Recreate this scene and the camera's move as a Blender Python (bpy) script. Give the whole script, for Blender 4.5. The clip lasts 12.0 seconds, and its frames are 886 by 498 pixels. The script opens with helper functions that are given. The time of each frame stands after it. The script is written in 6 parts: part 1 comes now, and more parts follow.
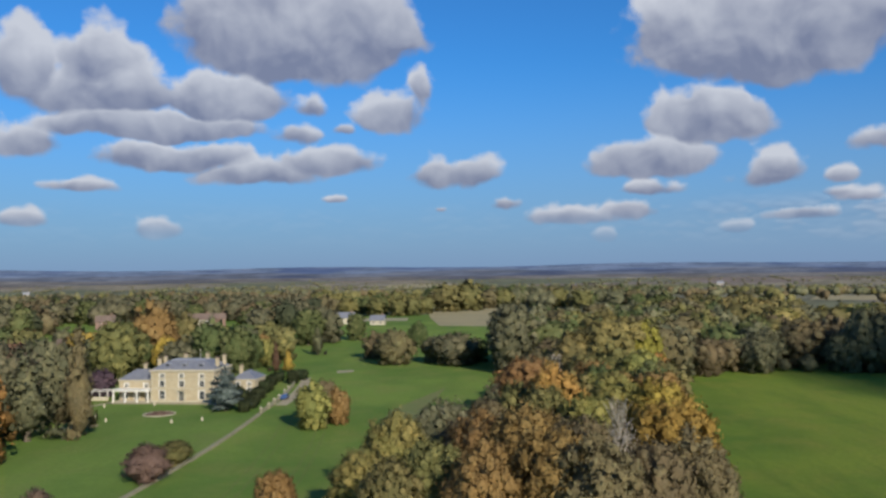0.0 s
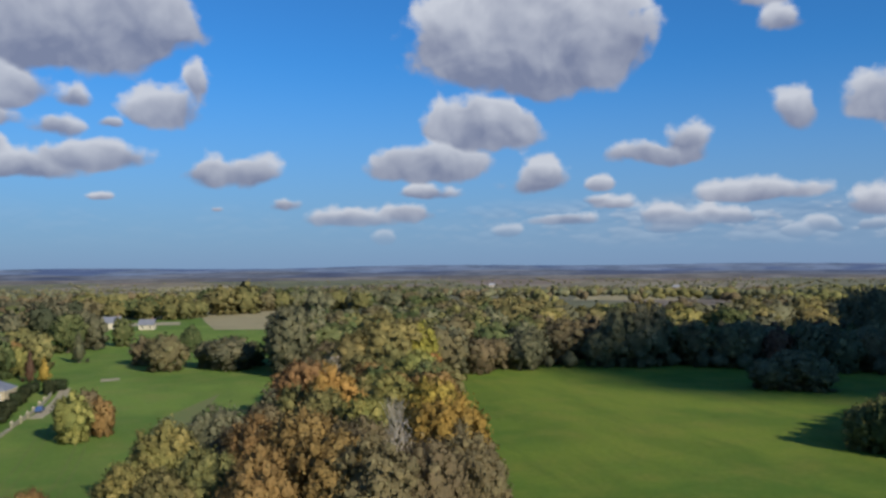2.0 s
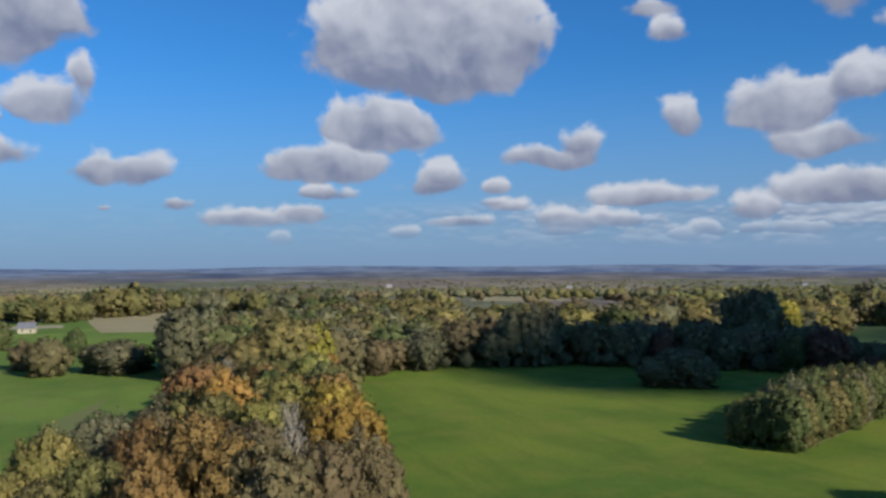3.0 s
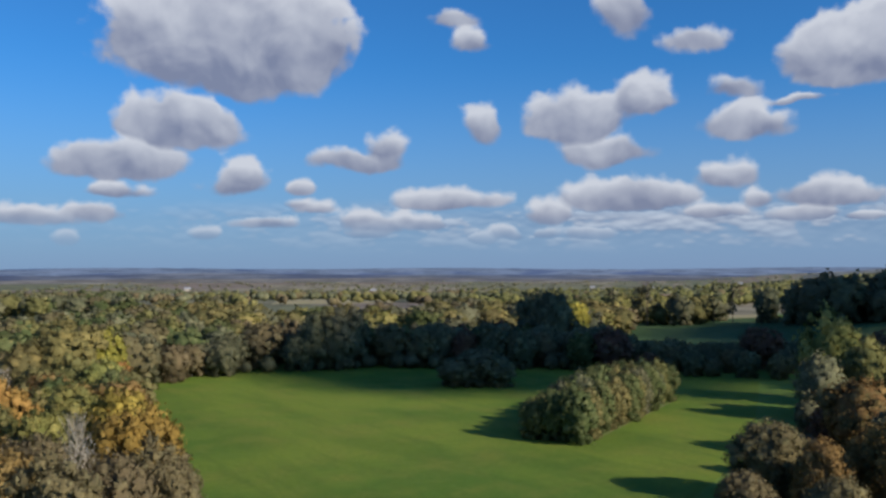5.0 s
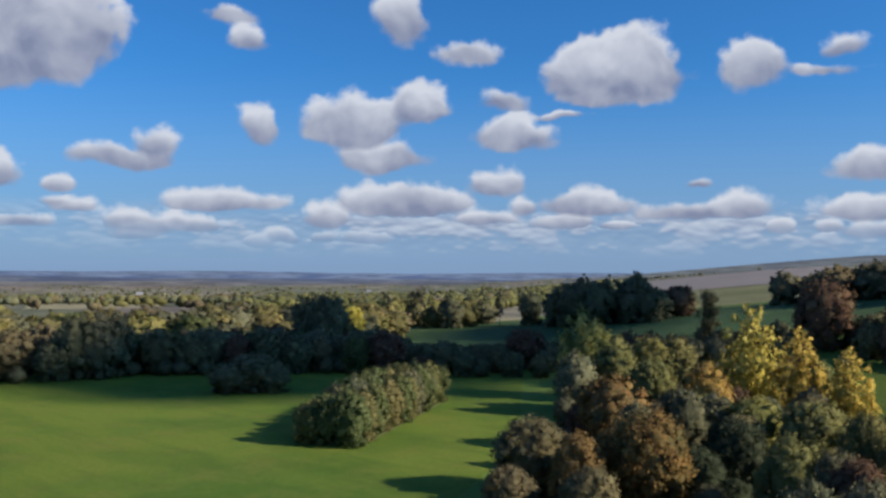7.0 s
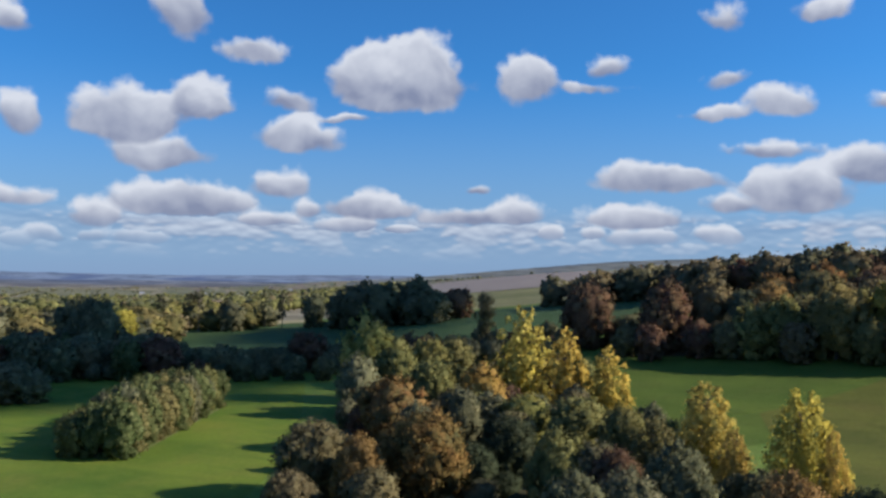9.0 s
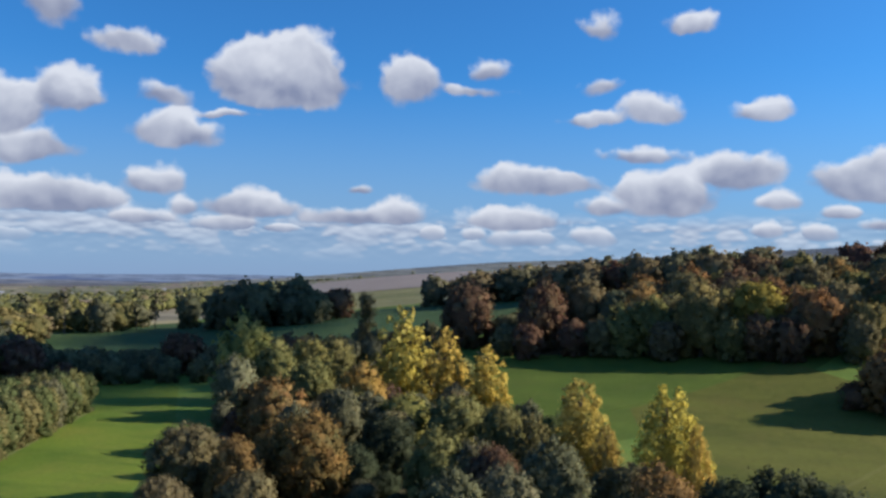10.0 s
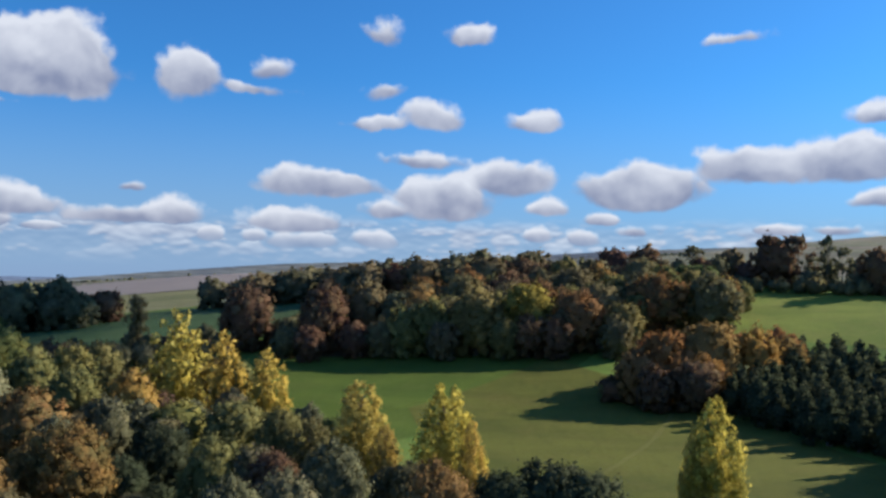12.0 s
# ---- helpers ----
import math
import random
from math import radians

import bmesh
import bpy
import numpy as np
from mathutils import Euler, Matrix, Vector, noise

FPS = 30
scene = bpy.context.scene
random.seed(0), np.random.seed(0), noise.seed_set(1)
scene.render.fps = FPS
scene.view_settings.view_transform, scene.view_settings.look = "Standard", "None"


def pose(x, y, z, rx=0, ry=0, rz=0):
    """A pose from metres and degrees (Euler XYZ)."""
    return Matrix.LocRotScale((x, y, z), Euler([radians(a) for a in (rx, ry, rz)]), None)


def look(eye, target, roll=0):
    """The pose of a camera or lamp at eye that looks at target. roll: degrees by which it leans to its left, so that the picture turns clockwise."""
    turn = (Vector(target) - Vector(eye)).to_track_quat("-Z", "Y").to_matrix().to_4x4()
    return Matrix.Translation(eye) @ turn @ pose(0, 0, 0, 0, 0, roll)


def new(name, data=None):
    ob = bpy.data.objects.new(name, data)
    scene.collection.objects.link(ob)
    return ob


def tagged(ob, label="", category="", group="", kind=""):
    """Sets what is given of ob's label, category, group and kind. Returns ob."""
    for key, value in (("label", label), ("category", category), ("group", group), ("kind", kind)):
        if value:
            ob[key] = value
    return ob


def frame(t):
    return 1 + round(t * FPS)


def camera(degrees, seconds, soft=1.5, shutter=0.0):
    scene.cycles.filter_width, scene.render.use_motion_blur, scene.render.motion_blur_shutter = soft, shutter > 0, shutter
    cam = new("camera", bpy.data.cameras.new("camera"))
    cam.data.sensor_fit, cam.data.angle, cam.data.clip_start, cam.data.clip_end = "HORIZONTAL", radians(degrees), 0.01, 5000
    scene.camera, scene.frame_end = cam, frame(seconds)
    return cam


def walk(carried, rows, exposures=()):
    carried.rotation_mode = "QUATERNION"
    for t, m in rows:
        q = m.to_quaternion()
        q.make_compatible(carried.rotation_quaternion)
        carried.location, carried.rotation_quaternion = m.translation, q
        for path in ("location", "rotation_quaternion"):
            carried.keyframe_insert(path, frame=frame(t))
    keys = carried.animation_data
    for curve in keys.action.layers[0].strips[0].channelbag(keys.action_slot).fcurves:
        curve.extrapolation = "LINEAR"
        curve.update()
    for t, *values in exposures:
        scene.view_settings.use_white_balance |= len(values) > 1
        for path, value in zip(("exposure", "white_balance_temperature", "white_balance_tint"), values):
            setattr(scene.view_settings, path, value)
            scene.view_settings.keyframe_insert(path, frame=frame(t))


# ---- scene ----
cam = camera(54.4, 12.0, soft=2.8)
EYE = (0.0, 0.0, 38.0)
# seconds, yaw to the right, pitch up, roll
PATH = [
    (0, -0.00, 1.00, -0.73),
    (0.5, 3.44, 0.98, -0.69),
    (1, 7.23, 0.98, -0.58),
    (1.5, 10.77, 0.99, -0.55),
    (2, 14.58, 0.99, -0.49),
    (2.5, 17.94, 1.00, -0.44),
    (3, 21.37, 1.02, -0.35),
    (5, 34.31, 1.16, -0.06),
    (5.5, 37.69, 1.22, 0.01),
    (6, 41.50, 1.28, 0.13),
    (6.5, 45.16, 1.36, 0.25),
    (7, 49.06, 1.46, 0.38),
    (9, 63.34, 1.76, 0.79),
    (9.5, 67.04, 1.82, 0.89),
    (10, 71.20, 1.88, 1.03),
    (10.5, 75.07, 1.98, 1.03),
    (11, 79.05, 2.07, 1.08),
    (11.5, 82.42, 2.18, 1.11),
    (12, 85.60, 2.28, 1.11),
]


def aim(right, up, roll):
    a, e = radians(right), radians(up)
    ahead = Vector((math.sin(a) * math.cos(e), math.cos(a) * math.cos(e), math.sin(e)))
    return look(EYE, Vector(EYE) + 50 * ahead, roll)


walk(cam, [(t, aim(right, up, roll)) for t, right, up, roll in PATH], [(0.0, 0.42), (3.0, 0.43), (6.0, 0.54), (9.5, 0.72), (12.0, 0.8)])

# ---- light ----
SUN_AZ, SUN_EL = 155.0, 27.0
sun_data = bpy.data.lights.new("sun", "SUN")
sun_data.energy, sun_data.angle, sun_data.color = 4.3, radians(0.53), (1.0, 0.9, 0.74)
sun = new("sun", sun_data)
sun_dir = Vector((math.sin(radians(SUN_AZ)) * math.cos(radians(SUN_EL)), math.cos(radians(SUN_AZ)) * math.cos(radians(SUN_EL)), math.sin(radians(SUN_EL))))
sun.matrix_world = look(sun_dir * 300, (0, 0, 0))

world = bpy.data.worlds.new("sky")
scene.world = world
world.use_nodes = True
wt = world.node_tree
wt.nodes.clear()


def wn(kind):
    return wt.nodes.new(kind)


def wvec(op):
    n = wn("ShaderNodeVectorMath")
    n.operation = op
    return n


def wmath(op, a, b=None, c=None, clamp=False):
    n = wn("ShaderNodeMath")
    n.operation, n.use_clamp = op, clamp
    for i, v in enumerate((a, b, c)):
        if v is None:
            continue
        if isinstance(v, (int, float)):
            n.inputs[i].default_value = v
        else:
            wt.links.new(v, n.inputs[i])
    return n.outputs[0]


def wsmooth(v, lo, hi, a=0.0, b=1.0):
    n = wn("ShaderNodeMapRange")
    n.interpolation_type, n.clamp = "SMOOTHSTEP", True
    wt.links.new(v, n.inputs["Value"])
    for k, x in (("From Min", lo), ("From Max", hi), ("To Min", a), ("To Max", b)):
        n.inputs[k].default_value = x
    return n.outputs[0]


def wnoise(vec, scale, detail, rough=0.55):
    n = wn("ShaderNodeTexNoise")
    wt.links.new(vec, n.inputs["Vector"])
    n.inputs["Scale"].default_value, n.inputs["Detail"].default_value, n.inputs["Roughness"].default_value = scale, detail, rough
    return n


def wmix(f, a, b):
    n = wn("ShaderNodeMix")
    n.data_type = "RGBA"
    for i, v in ((0, f), (6, a), (7, b)):
        if isinstance(v, (int, float, tuple)):
            n.inputs[i].default_value = v
        else:
            wt.links.new(v, n.inputs[i])
    return n.outputs[2]


sky = wn("ShaderNodeTexSky")
sky.sky_type, sky.sun_disc = "NISHITA", False
sky.sun_elevation, sky.sun_rotation = radians(SUN_EL), radians(SUN_AZ)
sky.air_density, sky.dust_density, sky.ozone_density = 1.0, 0.6, 2.0

# the way that the sky is looked up by, as degrees of azimuth and height
way = wn("ShaderNodeTexCoord").outputs["Generated"]
sep = wn("ShaderNodeSeparateXYZ")
wt.links.new(way, sep.inputs[0])
azim = wmath("MULTIPLY", wmath("ARCTAN2", sep.outputs[0], sep.outputs[1]), 180 / math.pi)
elev = wmath("MULTIPLY", wmath("ARCSINE", sep.outputs[2]), 180 / math.pi)
flat = wn("ShaderNodeCombineXYZ")
wt.links.new(azim, flat.inputs[0])
wt.links.new(elev, flat.inputs[1])
high = wsmooth(elev, 0.0, 13.0, 0.22, 1.0)


def warped(base, scale, amount, detail):
    n = wnoise(base, scale, detail)
    off = wvec("SUBTRACT")
    wt.links.new(n.outputs["Color"], off.inputs[0])
    off.inputs[1].default_value = (0.5, 0.5, 0.5)
    sc = wvec("SCALE")
    wt.links.new(off.outputs[0], sc.inputs[0])
    wt.links.new(wmath("MULTIPLY", high, amount), sc.inputs["Scale"])
    add = wvec("ADD")
    wt.links.new(base, add.inputs[0])
    wt.links.new(sc.outputs[0], add.inputs[1])
    return add.outputs[0]


bent = warped(warped(flat.outputs[0], 0.2, 1.9, 1.0), 0.6, 0.8, 2.0)
bent_sep = wn("ShaderNodeSeparateXYZ")
wt.links.new(bent, bent_sep.inputs[0])
BX, BY = bent_sep.outputs[0], bent_sep.outputs[1]
cover, lift = None, None


def cloud(az, el, half, rise, thin=0.0):
    """One cumulus: a dome over a flatter base, by its place in the sky and its size in degrees. thin: how far it is a mere wisp."""
    global cover, lift
    # a hair of the last cloud's result keeps the clouds in a row, one worked out after the other
    bx = BX if cover is None else wmath("MULTIPLY_ADD", lift, 1e-7, BX)
    v = wmath("MULTIPLY_ADD", bx, 1 / half, -az / half)
    u = wmath("MULTIPLY_ADD", wmath("MULTIPLY_ADD", v, 1e-7, BY), 1 / rise, -el / rise)
    w = wmath("MAXIMUM", u, wmath("MULTIPLY", u, -1.5))
    steep = min(3.0, max(0.9, math.sqrt(half * rise) / 1.6))
    m = wmath("MULTIPLY_ADD", wmath("SQRT", wmath("MULTIPLY_ADD", v, v, wmath("MULTIPLY", w, w))), -steep, steep * (1.0 - thin))
    if cover is None:
        cover, lift = m, u
        return
    first = wmath("MULTIPLY_ADD", wmath("SUBTRACT", m, cover), 1.3, 0.5, clamp=True)
    lift = wmath("MULTIPLY_ADD", first, wmath("SUBTRACT", u, lift), lift)
    cover = wmath("SMOOTH_MAX", cover, m, 0.3)


cloud(-26.12, 12.08, 2.12, 3.30)
cloud(-21.71, 12.29, 2.89, 3.35)
cloud(-21.56, 10.81, 4.65, 2.52)
cloud(-14.23, 10.71, 4.46, 2.36)
cloud(-18.41, 8.82, 7.60, 1.38)
cloud(-17.31, 6.91, 5.58, 1.32)
cloud(-12.13, 5.92, 4.12, 1.20)
cloud(-7.75, 6.61, 3.72, 1.20)
cloud(-25.68, 7.77, 2.35, 1.55)
cloud(-22.64, 5.11, 2.06, 0.60)
cloud(-25.93, 3.04, 1.67, 0.79)
cloud(-18.20, 2.38, 1.87, 0.91)
cloud(-9.32, 15.10, 8.76, 5.29)
cloud(-3.33, 9.70, 2.82, 1.61)
cloud(-1.53, 11.08, 0.97, 1.78)
cloud(-8.69, 10.28, 1.30, 0.87)
cloud(-9.50, 8.37, 1.52, 1.11)
cloud(-6.48, 8.79, 0.92, 0.78)
cloud(-0.35, 5.85, 2.10, 1.45)
cloud(1.95, 5.95, 1.95, 1.60)
cloud(4.20, 3.91, 1.38, 0.63)
cloud(-0.21, 3.59, 0.89, 0.37, 0.42)
cloud(-7.03, 4.37, 0.79, 0.33)
cloud(8.46, 2.99, 3.15, 0.84)
cloud(12.20, 3.42, 2.46, 0.91)
cloud(13.73, 6.41, 4.35, 1.90)
cloud(17.22, 8.85, 4.19, 2.51)
cloud(20.11, 14.12, 8.61, 5.24)
cloud(20.77, 5.08, 2.36, 1.14)
cloud(21.52, 5.68, 1.08, 1.39)
cloud(13.47, 4.66, 2.26, 0.65)
cloud(10.67, 1.72, 0.83, 0.65)
cloud(18.79, 2.05, 0.99, 0.61)
cloud(22.83, 2.80, 1.87, 0.65)
cloud(28.75, 6.96, 3.52, 1.11)
cloud(30.32, 7.73, 1.86, 1.66)
cloud(36.90, 9.19, 1.56, 1.56)
cloud(43.32, 9.50, 3.70, 2.53)
cloud(47.12, 10.61, 2.52, 1.95)
cloud(45.29, 7.45, 3.23, 1.55)
cloud(34.50, 4.42, 3.40, 1.02)
cloud(25.75, 3.76, 2.36, 0.79, 0.42)
cloud(29.82, 2.70, 1.97, 1.09)
cloud(33.10, 2.77, 2.36, 0.86)
cloud(21.06, 5.50, 2.16, 1.48)
cloud(24.91, 5.14, 0.88, 0.58)
cloud(46.36, 4.43, 4.62, 1.63)
cloud(41.42, 3.34, 1.77, 1.16)
cloud(52.78, 5.73, 2.10, 1.25)
cloud(29.91, 2.75, 2.56, 1.16)
cloud(50.38, 14.29, 2.33, 1.31)
cloud(46.16, 16.39, 1.59, 2.28)
cloud(34.92, 15.87, 2.85, 1.57, 0.42)
cloud(36.28, 14.51, 1.43, 0.99)
cloud(52.54, 11.01, 1.94, 1.05)
cloud(53.89, 8.87, 3.06, 1.40)
cloud(56.64, 10.21, 2.62, 0.41, 0.16)
cloud(60.22, 12.82, 5.27, 3.23)
cloud(69.00, 12.49, 2.16, 2.50)
cloud(74.11, 13.51, 1.21, 1.04)
cloud(73.18, 12.21, 3.28, 0.80, 0.36)
cloud(58.31, 4.31, 3.64, 1.39)
cloud(64.85, 3.81, 2.95, 1.02)
cloud(68.14, 4.04, 2.01, 1.25)
cloud(65.48, 5.65, 0.98, 0.49)
cloud(51.72, 3.40, 2.17, 0.74)
cloud(81.36, 16.21, 1.52, 1.07, 0.16)
cloud(87.37, 15.99, 2.65, 1.48, 0.3)
cloud(81.41, 12.38, 2.06, 1.05, 0.16)
cloud(80.91, 10.49, 2.62, 0.60, 0.16)
cloud(85.00, 11.02, 2.27, 1.19)
cloud(91.21, 10.79, 1.94, 0.92, 0.16)
cloud(84.10, 8.17, 2.77, 0.74)
cloud(104.40, 15.60, 3.20, 0.70, 0.40)
cloud(77.32, 6.17, 4.51, 1.30)
cloud(85.78, 5.44, 3.73, 2.09)
cloud(89.85, 6.80, 2.98, 1.69)
cloud(76.05, 3.68, 3.54, 1.07)
cloud(98.54, 6.31, 4.55, 2.25)
cloud(104.83, 7.64, 3.13, 1.71)
cloud(92.57, 4.88, 1.61, 0.65)
cloud(95.75, 4.32, 1.04, 0.56)
cloud(105.54, 7.39, 3.23, 1.52)
cloud(111.08, 7.76, 4.30, 2.03)
cloud(112.57, 10.50, 1.59, 0.87)
cloud(112.57, 5.36, 1.61, 0.70)
cloud(18.69, 2.06, 0.91, 0.65)
cloud(22.54, 2.73, 2.11, 0.60)
cloud(29.05, 3.10, 1.87, 0.74)
cloud(29.33, 2.13, 1.77, 0.61)
cloud(31.92, 3.04, 0.87, 0.60)
cloud(24.73, 4.02, 1.91, 0.65, 0.42)
cloud(24.85, 5.12, 0.98, 0.65)
cloud(54.53, 4.15, 1.06, 0.74)
cloud(57.29, 3.15, 3.09, 0.84)
cloud(43.91, 2.07, 2.17, 0.74)
cloud(36.79, 1.73, 1.18, 0.65)
cloud(39.27, 2.00, 1.03, 0.61)
cloud(38.53, 2.21, 1.26, 0.65)
cloud(41.16, 2.08, 1.62, 0.65)
cloud(56.47, 3.03, 1.62, 0.49)
cloud(60.24, 2.96, 1.58, 0.44)
cloud(70.51, 2.78, 1.02, 0.74)
cloud(82.03, 4.64, 2.16, 0.84)
cloud(75.68, 2.54, 2.66, 0.79)
cloud(43.94, 2.02, 2.07, 0.65)
cloud(70.42, 2.79, 0.99, 0.70)
cloud(73.30, 2.76, 1.22, 0.65)
cloud(77.09, 2.53, 1.97, 0.74)
cloud(81.24, 2.74, 1.87, 0.84)
cloud(91.84, 3.11, 1.26, 0.74)
cloud(94.84, 2.94, 1.46, 0.79)
cloud(98.00, 3.58, 1.28, 0.65)
cloud(106.34, 3.56, 1.61, 0.51)
cloud(110.06, 3.68, 1.77, 0.51)
cloud(96.39, 4.29, 0.79, 0.56)

def knobs(at, scale):
    """Rounded knobs, highest in their middles."""
    cells = wn("ShaderNodeTexVoronoi")
    cells.voronoi_dimensions, cells.feature = "2D", "SMOOTH_F1"
    cells.inputs["Scale"].default_value, cells.inputs["Smoothness"].default_value = scale, 0.6
    wt.links.new(at, cells.inputs["Vector"])
    return wmath("SUBTRACT", 0.42, cells.outputs["Distance"])


def billows(at):
    """The heaped relief of a cumulus: knobs upon knobs."""
    return wmath("MULTIPLY_ADD", knobs(at, 0.42), 0.75, wmath("MULTIPLY", knobs(at, 1.0), 0.3))


# low rows of small far cumulus, and the sky's clouds outside the view
def low_rows(up):
    """Heaped rows near the horizon, looked up so many degrees higher."""
    mp = wn("ShaderNodeMapping")
    mp.inputs["Location"].default_value, mp.inputs["Scale"].default_value = (0.0, 1.15 * up, 0.0), (0.45, 1.15, 1.0)
    wt.links.new(bent, mp.inputs[0])
    heap = wmath("MULTIPLY_ADD", knobs(mp.outputs[0], 0.9), 0.36, wnoise(mp.outputs[0], 0.42, 5.0, 0.5).outputs["Fac"])
    return wmath("MULTIPLY_ADD", knobs(mp.outputs[0], 2.3), 0.2, heap)


low = low_rows(0.0)
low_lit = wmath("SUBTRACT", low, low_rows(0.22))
band = wmath("MULTIPLY", wsmooth(elev, 0.5, 1.5), wsmooth(elev, 3.0, 4.6, 1.0, 0.0))
band = wmath("MULTIPLY", band, wsmooth(azim, 6.0, 46.0, 0.08, 1.0))
low_cover = wmath("MULTIPLY", wsmooth(low, 0.44, 0.57), wmath("MULTIPLY", band, 0.72))
away = wmath("MAXIMUM", wsmooth(azim, -42.0, -32.0, 1.0, 0.0), wsmooth(azim, 118.0, 128.0))
away = wmath("MULTIPLY", away, wsmooth(elev, 1.0, 6.0))
field = wnoise(flat.outputs[0], 0.07, 5.0, 0.55).outputs["Fac"]
away_cover = wmath("MULTIPLY", wsmooth(field, 0.54, 0.64), away)

sunward = wvec("ADD")
sunward.inputs[1].default_value = (0.3, 0.5, 0.0)
wt.links.new(bent, sunward.inputs[0])
fold = billows(bent)
turned = wmath("SUBTRACT", fold, billows(sunward.outputs[0]))
curl = wnoise(bent, 0.33, 4.0, 0.45).outputs["Fac"]
curl_up = wnoise(sunward.outputs[0], 0.33, 4.0, 0.45).outputs["Fac"]
turned = wmath("MULTIPLY_ADD", wmath("SUBTRACT", curl, curl_up), 1.2, turned)
frizz = wnoise(flat.outputs[0], 1.3, 5.0, 0.55).outputs["Fac"]
ragged = wmath("MULTIPLY_ADD", wmath("SUBTRACT", curl, 0.5), 1.9, wmath("MULTIPLY_ADD", wmath("SUBTRACT", frizz, 0.5), 0.5, wmath("MULTIPLY", fold, 0.6)))
edge = wmath("MULTIPLY_ADD", ragged, wsmooth(lift, -0.6, 0.4, 0.62, 1.0), cover)
body = wmath("MULTIPLY", wsmooth(edge, -0.08, 0.42), wsmooth(elev, 0.5, 4.0, 0.72, 1.0))
dense = wmath("MULTIPLY", body, 0.96)
veil = wmath("MULTIPLY", band, 0.3)
dense = wmath("MAXIMUM", wmath("MAXIMUM", dense, low_cover), veil)
dense = wmath("MAXIMUM", dense, wmath("MULTIPLY", away_cover, 0.9))
tone = wmath("MULTIPLY_ADD", turned, 0.34, wsmooth(lift, -0.5, 0.95, 0.1, 0.86))
tone = wmath("MULTIPLY_ADD", wmath("SUBTRACT", curl, 0.5), 1.1, tone)
rim = wmath("MULTIPLY", wsmooth(edge, 0.1, 0.85, 0.42, 0.0), wsmooth(lift, -0.1, 0.6))
tone = wmath("ADD", tone, rim)
far_tone = wmath("MULTIPLY_ADD", low_lit, 2.4, wsmooth(low, 0.4, 0.66, 0.3, 0.62))
is_low = wmath("GREATER_THAN", wmath("MAXIMUM", low_cover, veil), body)
tone = wmath("MULTIPLY_ADD", is_low, wmath("SUBTRACT", far_tone, tone), tone, clamp=True)
cloud_colour = wmix(tone, (0.148, 0.170, 0.250, 1), (0.440, 0.462, 0.515, 1))
# thin haze low over the land
haze = wsmooth(elev, -1.0, 14.0, 0.8, 0.0)

bg_sky, bg_cloud, bg_haze = wn("ShaderNodeBackground"), wn("ShaderNodeBackground"), wn("ShaderNodeBackground")
tint = wn("ShaderNodeMix")
tint.data_type, tint.blend_type = "RGBA", "MULTIPLY"
tint.inputs[0].default_value = 1.0
tint.inputs[7].default_value = (0.28, 0.87, 1.52, 1)
wt.links.new(sky.outputs[0], tint.inputs[6])
wt.links.new(tint.outputs[2], bg_sky.inputs["Color"])
bg_sky.inputs["Strength"].default_value = 0.06
bg_haze.inputs["Color"].default_value = (0.170, 0.238, 0.386, 1)
wt.links.new(cloud_colour, bg_cloud.inputs["Color"])
m1, m2 = wn("ShaderNodeMixShader"), wn("ShaderNodeMixShader")
wt.links.new(haze, m1.inputs[0])
wt.links.new(bg_sky.outputs[0], m1.inputs[1])
wt.links.new(bg_haze.outputs[0], m1.inputs[2])
wt.links.new(wmath("MULTIPLY", dense, wsmooth(elev, 0.3, 3.5, 0.0, 1.0)), m2.inputs[0])
wt.links.new(m1.outputs[0], m2.inputs[1])
wt.links.new(bg_cloud.outputs[0], m2.inputs[2])
wout = wn("ShaderNodeOutputWorld")
wt.links.new(m2.outputs[0], wout.inputs[0])


# ---- materials ----


